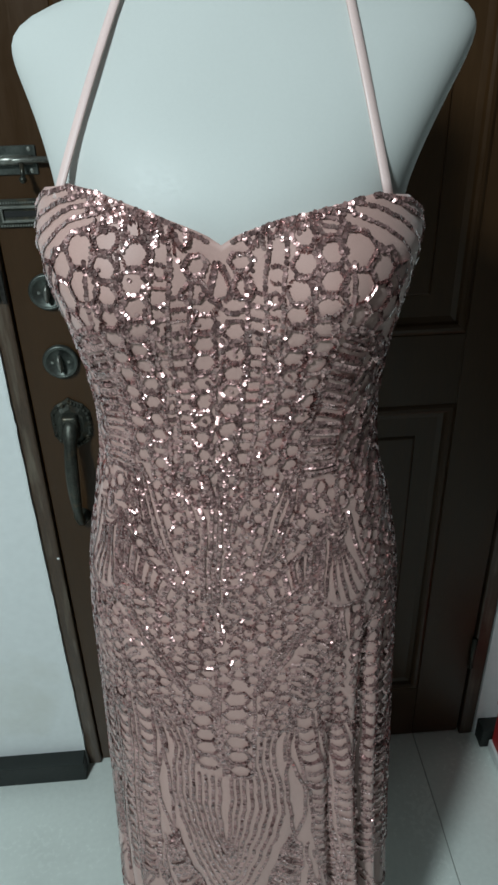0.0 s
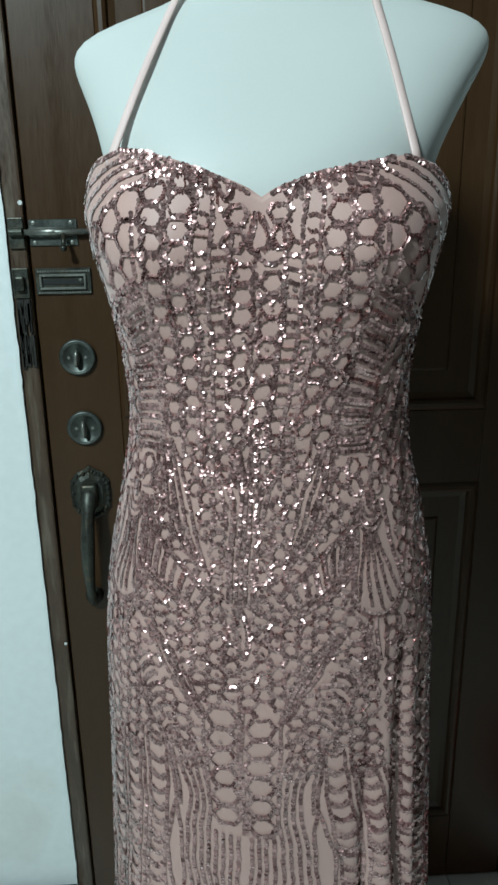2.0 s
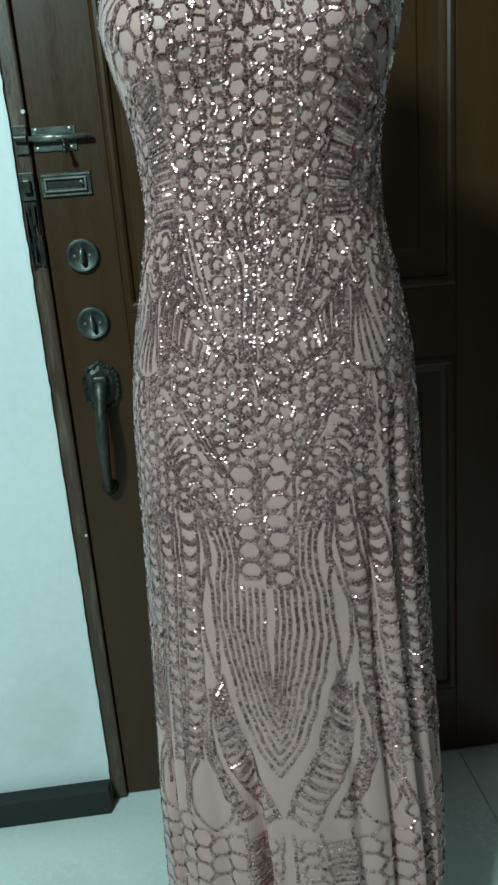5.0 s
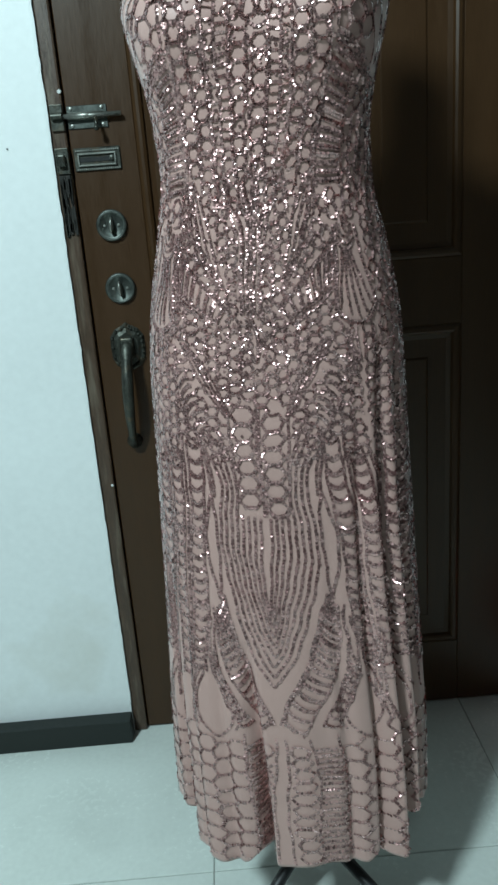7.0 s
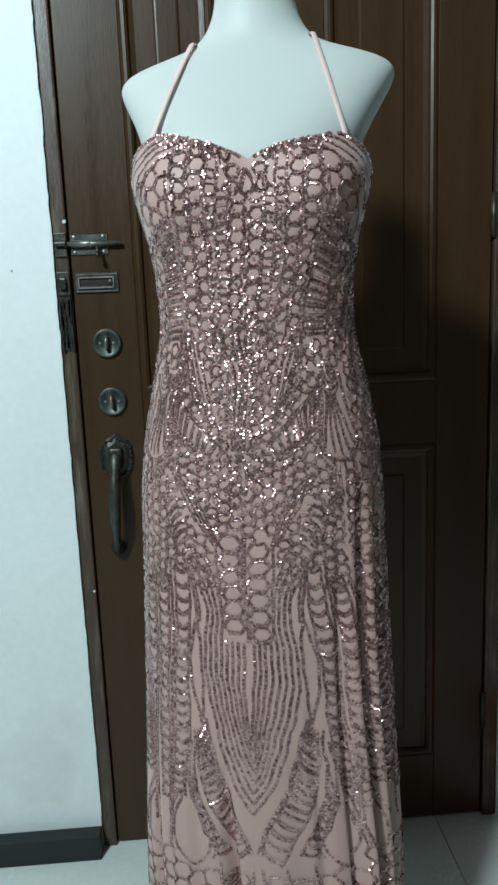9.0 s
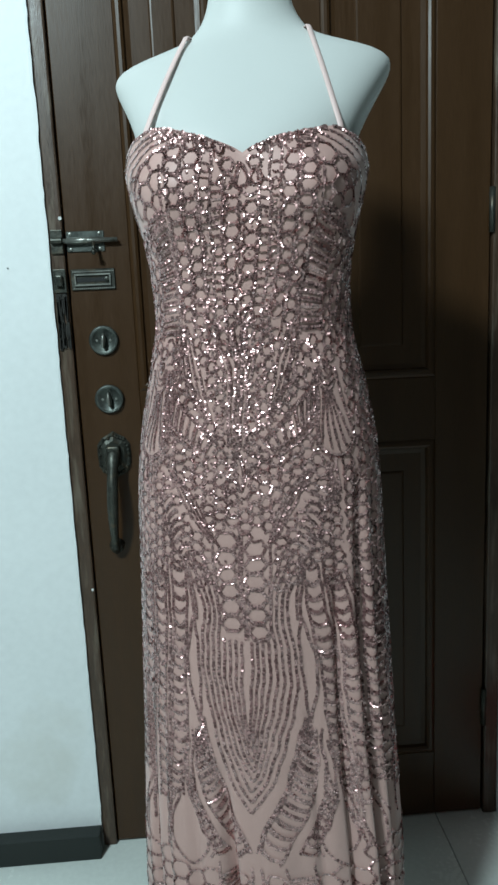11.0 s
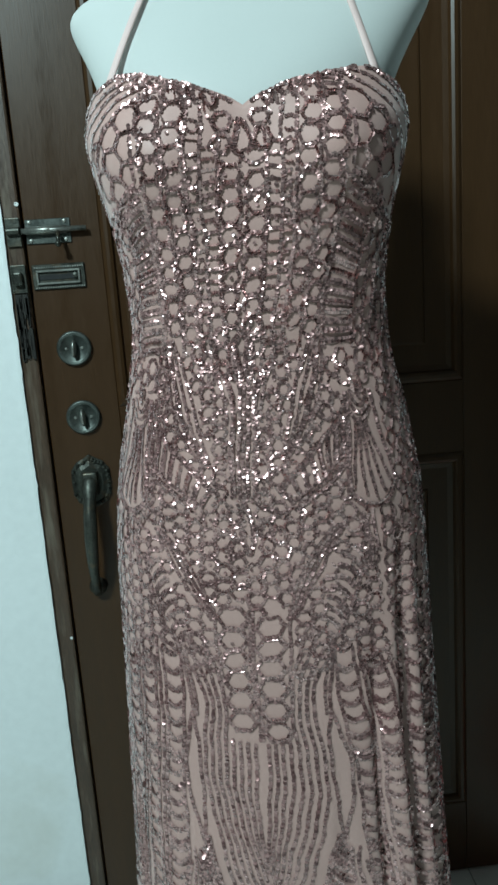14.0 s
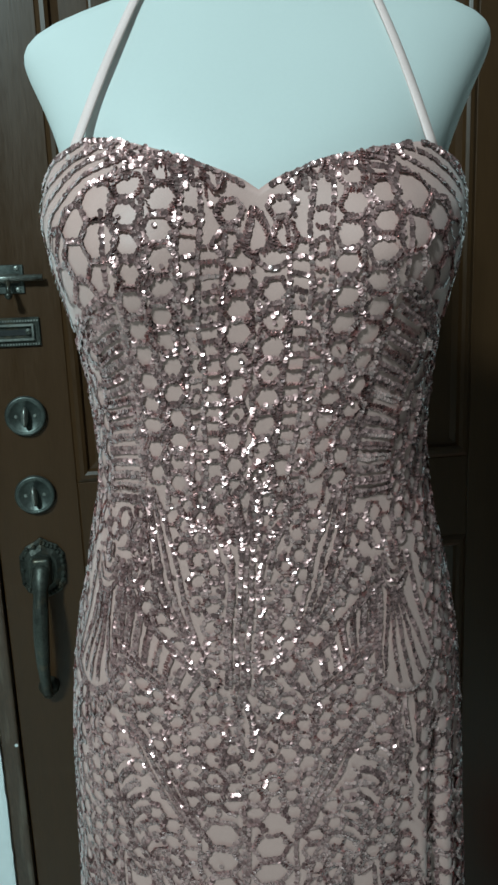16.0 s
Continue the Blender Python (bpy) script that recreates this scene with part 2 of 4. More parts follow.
for x0, x1 in COLS:
    slab("rail", x0, x1, DZ0, ROWS_Z[0][0])
    slab("rail", x0, x1, ROWS_Z[0][1], ROWS_Z[1][0])
    slab("rail", x0, x1, ROWS_Z[1][1], DZ1)
    for z0, z1 in ROWS_Z:
        bm = bmesh.new()
        rings = []
        for inset, out in ((0, -0.001), (0.002, 0.0005), (0.006, 0.003), (0.012, 0.0035), (0.017, 0.001), (0.020, -0.006), (0.030, -0.008), (0.068, -0.008), (0.071, -0.005), (0.074, -0.0045)):
            rings.append([bm.verts.new((x, DOOR_Y - out, z)) for x, z in ((x0 + inset, z0 + inset), (x1 - inset, z0 + inset), (x1 - inset, z1 - inset), (x0 + inset, z1 - inset))])
        for a, b in zip(rings, rings[1:]):
            for i in range(4):
                bm.faces.new((a[i], a[(i + 1) % 4], b[(i + 1) % 4], b[i]))
        bm.faces.new(rings[-1])
        part("raised_panel", bm, WOOD, door)

# Slide bolt.
bolt = part("slide_bolt", boxed(-0.274, -0.199, DOOR_Y - 0.003, DOOR_Y, 1.349, 1.389, 0.0008, 1), PEWTER, door, "dull steel slide bolt")
part("barrel", rod(bmesh.new(), (-0.272, DOOR_Y - 0.009, 1.370), (-0.205, DOOR_Y - 0.007, 1.370), 0.0068), STEEL, bolt, smooth=True)
part("bolt_rod", rod(bmesh.new(), (-0.285, DOOR_Y - 0.010, 1.370), (-0.172, DOOR_Y - 0.010, 1.370), 0.0046), STEEL, bolt, smooth=True)
bm = rod(bmesh.new(), (-0.219, DOOR_Y - 0.014, 1.366), (-0.218, DOOR_Y - 0.026, 1.348), 0.0034)
bmesh.ops.create_icosphere(bm, subdivisions=2, radius=0.0055, matrix=Matrix.Translation((-0.218, DOOR_Y - 0.027, 1.346)))
part("knob", bm, BRONZE, bolt, "dark bolt knob", smooth=True)
for x in (-0.266, -0.208):
    for z in (1.354, 1.384):
        part("screw", turned([(0.0034, 0.003), (0.003, 0.0045), (0, 0.005)], (x, DOOR_Y, z), 12), STEEL, bolt)

# Night latch with its slot.
latch = part("night_latch", boxed(-0.271, -0.183, DOOR_Y - 0.004, DOOR_Y, 1.2735, 1.3150, 0.001, 1), BRONZE, door, "dark latch plate with beaded steel rim and slot")
bm = bmesh.new()
for a in ((-0.264, -0.191, 1.302, 1.3055), (-0.264, -0.191, 1.2815, 1.285), (-0.264, -0.2605, 1.285, 1.302), (-0.1945, -0.191, 1.285, 1.302)):
    box(bm, a[0], a[1], DOOR_Y - 0.0085, DOOR_Y - 0.0035, a[2], a[3], 0.0006, 1)
part("slot_frame", bm, STEEL, latch)
part("slot", boxed(-0.2602, -0.1948, DOOR_Y - 0.0052, DOOR_Y - 0.0042, 1.2895, 1.2975), DARK, latch, "dark slot")
part("slot_slider", turned([(0.0045, 0), (0.0045, 0.003), (0, 0.004)], (-0.199, DOOR_Y - 0.0052, 1.2945), 14), BRONZE, latch)
bm = bmesh.new()
for k in range(21):
    for z in (1.310, 1.2765):
        x = -0.267 + k * 0.004
        box(bm, x, x + 0.0024, DOOR_Y - 0.0055, DOOR_Y - 0.0038, z - 0.0014, z + 0.0014)
part("beaded_rim", bm, STEEL, latch)

# Two round thumb-turn locks.
for x, z, turn in ((-0.2155, 1.171, 4), (-0.2135, 1.0495, -3)):
    lock = part("deadlock", turned([(0.0295, 0), (0.0295, 0.004), (0.027, 0.0075), (0.0235, 0.0085), (0.022, 0.006), (0.0, 0.0062)], (x, DOOR_Y, z), 48), PEWTER, door, "round aged bronze thumb-turn lock", smooth=True)
    part("rim", turned([(0.0296, 0.0025), (0.0302, 0.005), (0.0285, 0.0076), (0.0262, 0.0086), (0.0252, 0.0074)], (x, DOOR_Y, z), 48), PEWTER, lock, smooth=True)
    bm = bmesh.new()
    bmesh.ops.create_uvsphere(bm, u_segments=14, v_segments=10, radius=1, matrix=pose(x, DOOR_Y - 0.014, z, 0, turn, 0) @ Matrix.Diagonal((0.0048, 0.010, 0.0155, 1)))
    part("thumb_turn", bm, STEEL, lock, smooth=True)
    for s in (-1, 1):
        part("screw", turned([(0.0028, 0.006), (0.0024, 0.0075), (0, 0.0078)], (x + s * 0.0135, DOOR_Y, z), 12), STEEL, lock)

# Pull handle on a shield-shaped plate.
HX = -0.213
outline = [(0, 0.050), (0.012, 0.042), (0.024, 0.036), (0.034, 0.022), (0.035, 0.0), (0.033, -0.024), (0.026, -0.038), (0.014, -0.045), (0, -0.050)]
outline += [(-a, b) for a, b in outline[-2:0:-1]]
bm = bmesh.new()
rings = []
for k, out in ((1.0, 0), (1.0, 0.003), (0.90, 0.006), (0.80, 0.005), (0.62, 0.009)):
    rings.append([bm.verts.new((HX + a * k, DOOR_Y - out, 0.931 + b * k)) for a, b in outline])
for a, b in zip(rings, rings[1:]):
    for i in range(len(outline)):
        j = (i + 1) % len(outline)
        bm.faces.new((a[i], a[j], b[j], b[i]))
bm.faces.new(rings[-1])
bmesh.ops.recalc_face_normals(bm, faces=bm.faces)
handle = part("door_handle", bm, BRONZE, door, "aged bronze pull handle with shield plate")
bm = bmesh.new()
for k in range(26):
    a, b = outline[k % len(outline)]
    f = 0.86 + 0.02 * (k % 3)
    a2, b2 = outline[(k + 1) % len(outline)]
    m = 0.5 if k >= len(outline) else 0.0
    bmesh.ops.create_icosphere(bm, subdivisions=1, radius=0.0042, matrix=Matrix.Translation((HX + (a * (1 - m) + a2 * m) * f, DOOR_Y - 0.0055, 0.931 + (b * (1 - m) + b2 * m) * f)))
part("cast_ornament", bm, BRONZE, handle)
n = 18
pts, wid, thk = [], [], []
for i in range(n):
    f = i / (n - 1)
    pts.append((HX - 0.010 * f, DOOR_Y - 0.012 - 0.040 * math.sin(math.pi * f) ** 0.7, 0.945 - 0.224 * f))
    swell = 0.0085 + 0.0035 * math.sin(math.pi * min(1, f * 1.25)) + (0.004 if f < 0.14 else 0)
    wid.append(swell), thk.append(swell * 0.85)
part("grip", sweep(pts, wid, thk), BRONZE, handle, smooth=True)
bm = boxed(HX - 0.014, HX + 0.014, DOOR_Y - 0.026, DOOR_Y - 0.006, 0.908, 0.953, 0.006, 3)
part("thumb_piece", bm, BRONZE, handle, "worn bronze thumb piece", smooth=True)
bm = turned([(0.0165, 0), (0.0165, 0.005), (0.013, 0.010), (0.008, 0.015), (0, 0.016)], (HX - 0.0095, DOOR_Y, 0.730), 20)
part("foot_plate", bm, BRONZE, handle, smooth=True)
part("spot", turned([(0.003, 0), (0.0025, 0.001), (0, 0.0012)], (-0.2825, J + 0.006, 0.634), 10), LID, frame_ob, "small pale paint spot")
for z in (0.28, 1.40, 1.86):
    hinge = part("hinge", rod(bmesh.new(), (0.5960, DOOR_Y - 0.006, z - 0.045), (0.5960, DOOR_Y - 0.006, z + 0.045), 0.0062), BRONZE, door, "dark metal hinge", smooth=True)

# Small nail and chip in the white wall.
tagged(part("wall_nail", turned([(0.0014, 0), (0.0013, 0.002), (0, 0.0025)], (-0.392, WALL_Y - 0.0005, 1.322), 10), DARK), "small dark nail in the white wall", "nail")

# ---- mannequin ----
BODY = pose(0.057, 0.668, 0, 0, 0, -6.5)


def table(rows):
    rows = np.array(sorted(rows), float)
    return lambda z, k: np.interp(z, rows[:, 0], rows[:, k])


def loft(rows, exps, seg, shift=lambda x, z: (0, 0, 0)):
    """Closed body of superellipse rings: (z, half width, front depth, back depth)."""
    bm = bmesh.new()
    rings = []
    for (z, w, f, b), e in zip(rows, exps):
        ring = []
        for i in range(seg):
            a = i * math.tau / seg
            s, c = math.sin(a), math.cos(a)
            x = w * math.copysign(abs(s) ** (2 / e), s)
            y = -(f if c > 0 else b) * math.copysign(abs(c) ** (2 / e), c)
            dx, dy, dz = shift(x, z)
            ring.append(bm.verts.new((x + dx, y + dy, z + dz)))
        rings.append(ring)
    for a, b in zip(rings, rings[1:]):
        for i in range(seg):
            j = (i + 1) % seg
            bm.faces.new((a[i], a[j], b[j], b[i]))
    bm.faces.new(rings[0][::-1])
    bm.faces.new(rings[-1])
    bmesh.ops.recalc_face_normals(bm, faces=bm.faces)
    return bm


TORSO = [(0.88, 0.06, 0.05, 0.05), (0.90, 0.150, 0.068, 0.085), (1.0, 0.155, 0.068, 0.095), (1.10, 0.138, 0.070, 0.085), (1.22, 0.116, 0.080, 0.07), (1.30, 0.124, 0.090, 0.075),
         (1.38, 0.137, 0.097, 0.085), (1.42, 0.138, 0.098, 0.086), (1.440, 0.144, 0.098, 0.087), (1.460, 0.153, 0.096, 0.087), (1.480, 0.163, 0.092, 0.086), (1.500, 0.174, 0.086, 0.083), (1.515, 0.1815, 0.081, 0.081),
         (1.528, 0.1855, 0.076, 0.079), (1.538, 0.1835, 0.072, 0.076), (1.547, 0.174, 0.068, 0.072), (1.554, 0.158, 0.064, 0.069), (1.560, 0.139, 0.061, 0.066), (1.566, 0.118, 0.058, 0.064), (1.572, 0.100, 0.055, 0.062),
         (1.580, 0.084, 0.052, 0.060), (1.590, 0.073, 0.050, 0.057), (1.603, 0.064, 0.048, 0.055), (1.618, 0.0575, 0.047, 0.054), (1.64, 0.053, 0.047, 0.054), (1.67, 0.050, 0.047, 0.053), (1.72, 0.049, 0.047, 0.052), (1.726, 0.043, 0.042, 0.047)]
torso = table(TORSO)
zs = list(np.arange(0.88, 1.7261, 0.0065))


def smooth_rows(zs, tab):
    rows = []
    for z in zs:
        offs = np.linspace(-2, 2, 41) * (0.006 if z > 1.5 else 0.006 + 0.016 * min(1, (1.5 - z) / 0.05))
        k = np.exp(-np.linspace(-2, 2, 41) ** 2)
        rows.append((z, *[float(np.sum(tab(z + offs, c) * k) / k.sum()) for c in (1, 2, 3)]))
    return rows


rows = smooth_rows(zs, torso)
exps = [float(np.interp(z, [1.3, 1.45, 1.52, 1.57, 1.6], [2.5, 2.7, 2.6, 2.1, 2.0])) for z in zs]
bm = loft(rows, exps, 96, lambda x, z: (0.005 * (1 - math.cos(math.pi * float(np.clip((z - 1.38) / 0.15, 0, 1)))), 0.031 * (1 - math.cos(math.pi * float(np.clip((z - 1.38) / 0.19, 0, 1)))), 0.010 * x * (1 - math.cos(math.pi * float(np.clip((z - 1.40) / 0.12, 0, 1))))))
mannequin = part("mannequin", bm, WHITE, smooth=True)
mannequin.matrix_basis = BODY
tagged(mannequin, "matt white armless female mannequin torso on a stand", "mannequin")

# ---- stand ----
stand = new("mannequin_stand")
stand.matrix_basis = pose(0.072, 0.70, 0)
tagged(stand, "black metal stand with splayed legs under the mannequin", "stand")
part("pole", rod(bmesh.new(), (0, 0, 0.10), (0, 0, 0.90), 0.0125, seg=20), BLACK, stand, smooth=True)
part("hub", rod(bmesh.new(), (0, 0, 0.115), (0, 0, 0.165), 0.022, seg=20), BLACK, stand, smooth=True)
for a in (42, 138, 222, 318):
    c, s = math.cos(radians(a)), math.sin(radians(a))
    leg = part("leg", sweep([(0.015 * c, 0.015 * s, 0.135), (0.06 * c, 0.06 * s, 0.120), (0.20 * c, 0.20 * s, 0.040), (0.235 * c, 0.235 * s, 0.016)], [0.010] * 4, [0.007] * 4), BLACK, stand, smooth=True)
    part("foot_cap", boxed(0.235 * c - 0.013, 0.235 * c + 0.013, 0.235 * s - 0.013, 0.235 * s + 0.013, 0.0, 0.026, 0.005), BLACK, leg)

# ---- gown ----
SHAPE = table([(0.22, 0.204, 0.140, 0.09, 2.4), (0.34, 0.203, 0.136, 0.09, 2.4), (0.435, 0.201, 0.132, 0.09, 2.4), (0.535, 0.196, 0.129, 0.09, 2.4), (0.63, 0.191, 0.126, 0.09, 2.4), (0.725, 0.187, 0.124, 0.088, 2.4),
               (0.81, 0.183, 0.122, 0.087, 2.4), (0.89, 0.180, 0.120, 0.087, 2.4), (0.945, 0.178, 0.118, 0.088, 2.4), (0.985, 0.175, 0.117, 0.088, 2.4), (1.03, 0.170, 0.113, 0.087, 2.4), (1.06, 0.164, 0.108, 0.086, 2.4),
               (1.09, 0.157, 0.101, 0.085, 2.4), (1.125, 0.148, 0.096, 0.085, 2.4), (1.155, 0.140, 0.092, 0.083, 2.4), (1.19, 0.132, 0.088, 0.083, 2.4), (1.22, 0.1285, 0.090, 0.082, 2.4), (1.25, 0.129, 0.094, 0.082, 2.5),
               (1.28, 0.131, 0.099, 0.083, 2.6), (1.31, 0.136, 0.105, 0.085, 2.7), (1.34, 0.143, 0.110, 0.088, 2.8), (1.37, 0.151, 0.113, 0.092, 2.8), (1.395, 0.1555, 0.112, 0.094, 2.8), (1.41, 0.1545, 0.110, 0.095, 2.7),
               (1.43, 0.150, 0.106, 0.095, 2.7), (1.45, 0.146, 0.103, 0.095, 2.7)])


def belt(z):
    """How far back the widest line of the body lies at the height z."""
    return np.interp(z, [0.9, 1.02, 1.15, 1.22, 1.36, 1.44], [0.030, 0.028, 0.002, -0.006, -0.002, 0.006])


def fold(th, z):
    """How far the skirt's folds push the cloth out or in, in metres."""
    k = np.clip((0.92 - z) / 0.68, 0, 1) ** 1.25
    f = k * (0.004 * np.sin(9.0 * th + 1.3 + 0.9 * z) + 0.0014 * np.sin(17 * th + 4 * z) + 0.0010 * np.sin(31 * th + 0.6))
    for at, depth, wide, top in ((-0.27, 0.042, 0.040, 0.60), (-1.12, 0.045, 0.06, 0.72), (0.58, 0.026, 0.045, 0.92), (0.72, -0.012, 0.05, 0.98), (0.86, 0.062, 0.058, 1.01), (0.99, -0.010, 0.05, 0.98), (1.12, 0.036, 0.05, 1.0), (-0.84, 0.008, 0.05, 0.75), (0.30, 0.008, 0.05, 0.80), (-0.55, 0.008, 0.05, 0.8)):
        kk = np.clip((top - z) / (top - 0.22), 0, 1) ** 0.8
        f = f - depth * kk * np.exp(-((th - at - 0.05 * np.sin(6 * z)) / wide) ** 2)
    return f


def surface(th, z):
    """Point of the gown at the angle th (0 ahead, positive to its right) and height z."""
    w, f, b, e = SHAPE(z, 1), SHAPE(z, 2), SHAPE(z, 3), SHAPE(z, 4)
    s, c = np.sin(th), np.cos(th)
    x = w * np.sign(s) * np.abs(s) ** (2 / e)
    d = np.where(c > 0, f, b) * np.sign(c) * np.abs(c) ** (2 / e)
    cup = 0.013 * np.exp(-((np.abs(x) - 0.088) / 0.042) ** 2 - ((z - 1.362) / 0.045) ** 2) - 0.006 * np.exp(-(x / 0.03) ** 2 - ((z - 1.37) / 0.05) ** 2)
    d = d + np.where(c > 0, cup, 0)
    wr = 0.0011 * np.sin(70 * z + 9 * np.sin(3 * th)) * np.exp(-((np.abs(th) - 1.2) / 0.5) ** 2) * np.exp(-((z - 1.20) / 0.10) ** 2)
    out = fold(th, z) + wr
    r = np.sqrt(x * x + d * d) + 1e-9
    x = np.where(x > 0, x * (1 - 0.030 * np.clip((1.12 - z) / 0.15, 0, 1)), x)
    return np.stack([x * (1 + out / r), belt(z) - d * (1 + out / r), z + 0 * x], -1)


def top_edge(th):
    a = np.abs(th)
    x = SHAPE(1.43, 1) * np.sin(np.minimum(a, 1.57)) ** (2 / 2.9)
    heart = 1.4035 + 0.036 * np.clip(x / 0.095, 0, 1) ** 0.8 + 0.004 * np.clip((x - 0.095) / 0.03, 0, 1)
    edge = np.where(a < 0.75, heart, np.interp(a, [0.75, 1.05, 1.4, 2.2, 3.2], [1.441, 1.436, 1.415, 1.37, 1.35]))
    return edge - 0.009 * np.clip(th / 0.5, 0, 1) * (a < 2.5)


def hem(th):
    return 0.214 + 0.008 * np.cos(4.2 * (th - 0.1)) * np.exp(-(th / 0.9) ** 2) + 0.003 * np.sin(13 * th) + 0.02 * np.exp(-((th + 0.27) / 0.07) ** 2) + 0.012 * np.exp(-((th - 0.56) / 0.07) ** 2) + 0.050 * np.clip((th - 0.76) / 0.10, 0, 1) + 0.045 * np.clip((-0.98 - th) / 0.10, 0, 1)


def normal_at(th, z):
    e = 1e-3
    a = surface(th + e, z) - surface(th - e, z)
    b = surface(th, z + e) - surface(th, z - e)
    n = np.cross(a, b)
    return n / np.linalg.norm(n, axis=-1, keepdims=True), a / np.linalg.norm(a, axis=-1, keepdims=True), b / np.linalg.norm(b, axis=-1, keepdims=True)


def grid_mesh(name, nth, nz, lift=0.0):
    th = np.linspace(-math.pi, math.pi, nth, endpoint=False)
    v = np.linspace(0, 1, nz)
    TH = np.tile(th, (nz, 1))
    Z = hem(TH) + (top_edge(TH) - hem(TH)) * v[:, None]
    P = surface(TH, Z)
    if lift:
        P = P + normal_at(TH, Z)[0] * lift
    faces = [(j * nth + i, j * nth + (i + 1) % nth, (j + 1) * nth + (i + 1) % nth, (j + 1) * nth + i) for j in range(nz - 1) for i in range(nth)]
    me = bpy.data.meshes.new(name)
    me.from_pydata(P.reshape(-1, 3).tolist(), [], faces)
    me.polygons.foreach_set("use_smooth", [True] * len(me.polygons))
    return me


gown = new("evening_gown")
gown.matrix_basis = BODY
tagged(gown, "floor-length nude pink gown covered in rose-brown sequins", "dress")
me = grid_mesh("lining", 288, 240)
me.materials.append(SATIN)
lining = new("lining", me)
lining.parent = gown
tagged(lining, "smooth nude pink lining")
sol = lining.modifiers.new("thickness", "SOLIDIFY")
sol.thickness, sol.offset = 0.0016, -1

# Straps from the cups over the shoulders.
for side, start, top in ((-1, (-0.122, 1.430), (-0.072, 1.572)), (1, (0.120, 1.427), (0.086, 1.577))):
    pts = []
    for i in range(15):
        f = i / 14
        x = start[0] + (top[0] - start[0]) * f
        z = start[1] + (top[1] - start[1]) * f
        y0, y1 = -0.072, 0.016
        pts.append(Vector((x, y0 + (y1 - y0) * f - 0.009 * math.sin(math.pi * f), z)))
    pts += [Vector((top[0] * 0.97, 0.030, top[1] + 0.003)), Vector((top[0] * 0.92, 0.060, top[1] + 0.004)), Vector((top[0] * 0.85, 0.09, top[1] - 0.004)), Vector((top[0] * 0.7, 0.125, top[1] - 0.02))]
    bm = bmesh.new()
    rings = []
    for i, p in enumerate(pts):
        d = (pts[min(i + 1, len(pts) - 1)] - pts[max(i - 1, 0)]).normalized()
        out = Vector((side * 0.35, -0.9, 0.3)) if i < 15 else Vector((0, 0, 1))
        across = d.cross(out).normalized()
        up = across.cross(d).normalized()
        w, h = 0.0039, 0.0009
        rings.append([bm.verts.new(p + across * a * w + up * b * h) for a, b in ((-1, -0.3), (-0.85, 1), (0, 1.5), (0.85, 1), (1, -0.3), (0, -1))])
    for a, b in zip(rings, rings[1:]):
        for k in range(6):
            bm.faces.new((a[k], a[(k + 1) % 6], b[(k + 1) % 6], b[k]))
    bm.faces.new(rings[0]), bm.faces.new(rings[-1])
    bmesh.ops.recalc_face_normals(bm, faces=bm.faces)
    part("strap", bm, STRAP, gown, "narrow nude pink satin strap", smooth=True)

# ---- sequin embroidery ----
# Flat pattern plane: q across (metres round the body at bust size), z up.
ZT = np.linspace(0.20, 1.46, 253)
TT = np.linspace(0, 2.6, 261)
QUART = np.interp(ZT, [0.2, 0.5, 0.95, 1.06, 1.22, 1.38, 1.46], [0.262, 0.254, 0.232, 0.218, 0.182, 0.222, 0.215])
QREF = 0.222
SGRID = np.linspace(0, 0.40, 321)


def arc_table(side):
    """For each height, the angle at which a given length round the cloth is reached."""
    p = surface(side * TT[None, :] + 0 * ZT[:, None], np.repeat(ZT[:, None], len(TT), 1))
    arc = np.concatenate([np.zeros((len(ZT), 1)), np.cumsum(np.linalg.norm(np.diff(p, axis=1), axis=2), 1)], 1)
    return np.array([np.interp(SGRID * k / QREF, a * (k / np.interp(math.pi / 2, TT, a)), TT) for a, k in zip(arc, QUART)])


TH_OF, TH_LEFT = arc_table(1), arc_table(-1)


def theta(q, z):
    zi = np.clip((z - ZT[0]) / (ZT[1] - ZT[0]), 0, len(ZT) - 1.001)
    si = np.clip(np.abs(q) / (SGRID[1] - SGRID[0]), 0, len(SGRID) - 1.001)
    i, j = zi.astype(int), si.astype(int)
    a, b = zi - i, si - j
    t = [(tab[i, j] * (1 - a) + tab[i + 1, j] * a) * (1 - b) + (tab[i, j + 1] * (1 - a) + tab[i + 1, j + 1] * a) * b for tab in (TH_OF, TH_LEFT)]
    return np.where(q > 0, t[0], -t[1])


rs = np.random.RandomState(11)
SEQ = []          # arrays of rows: q, z, dq, dz


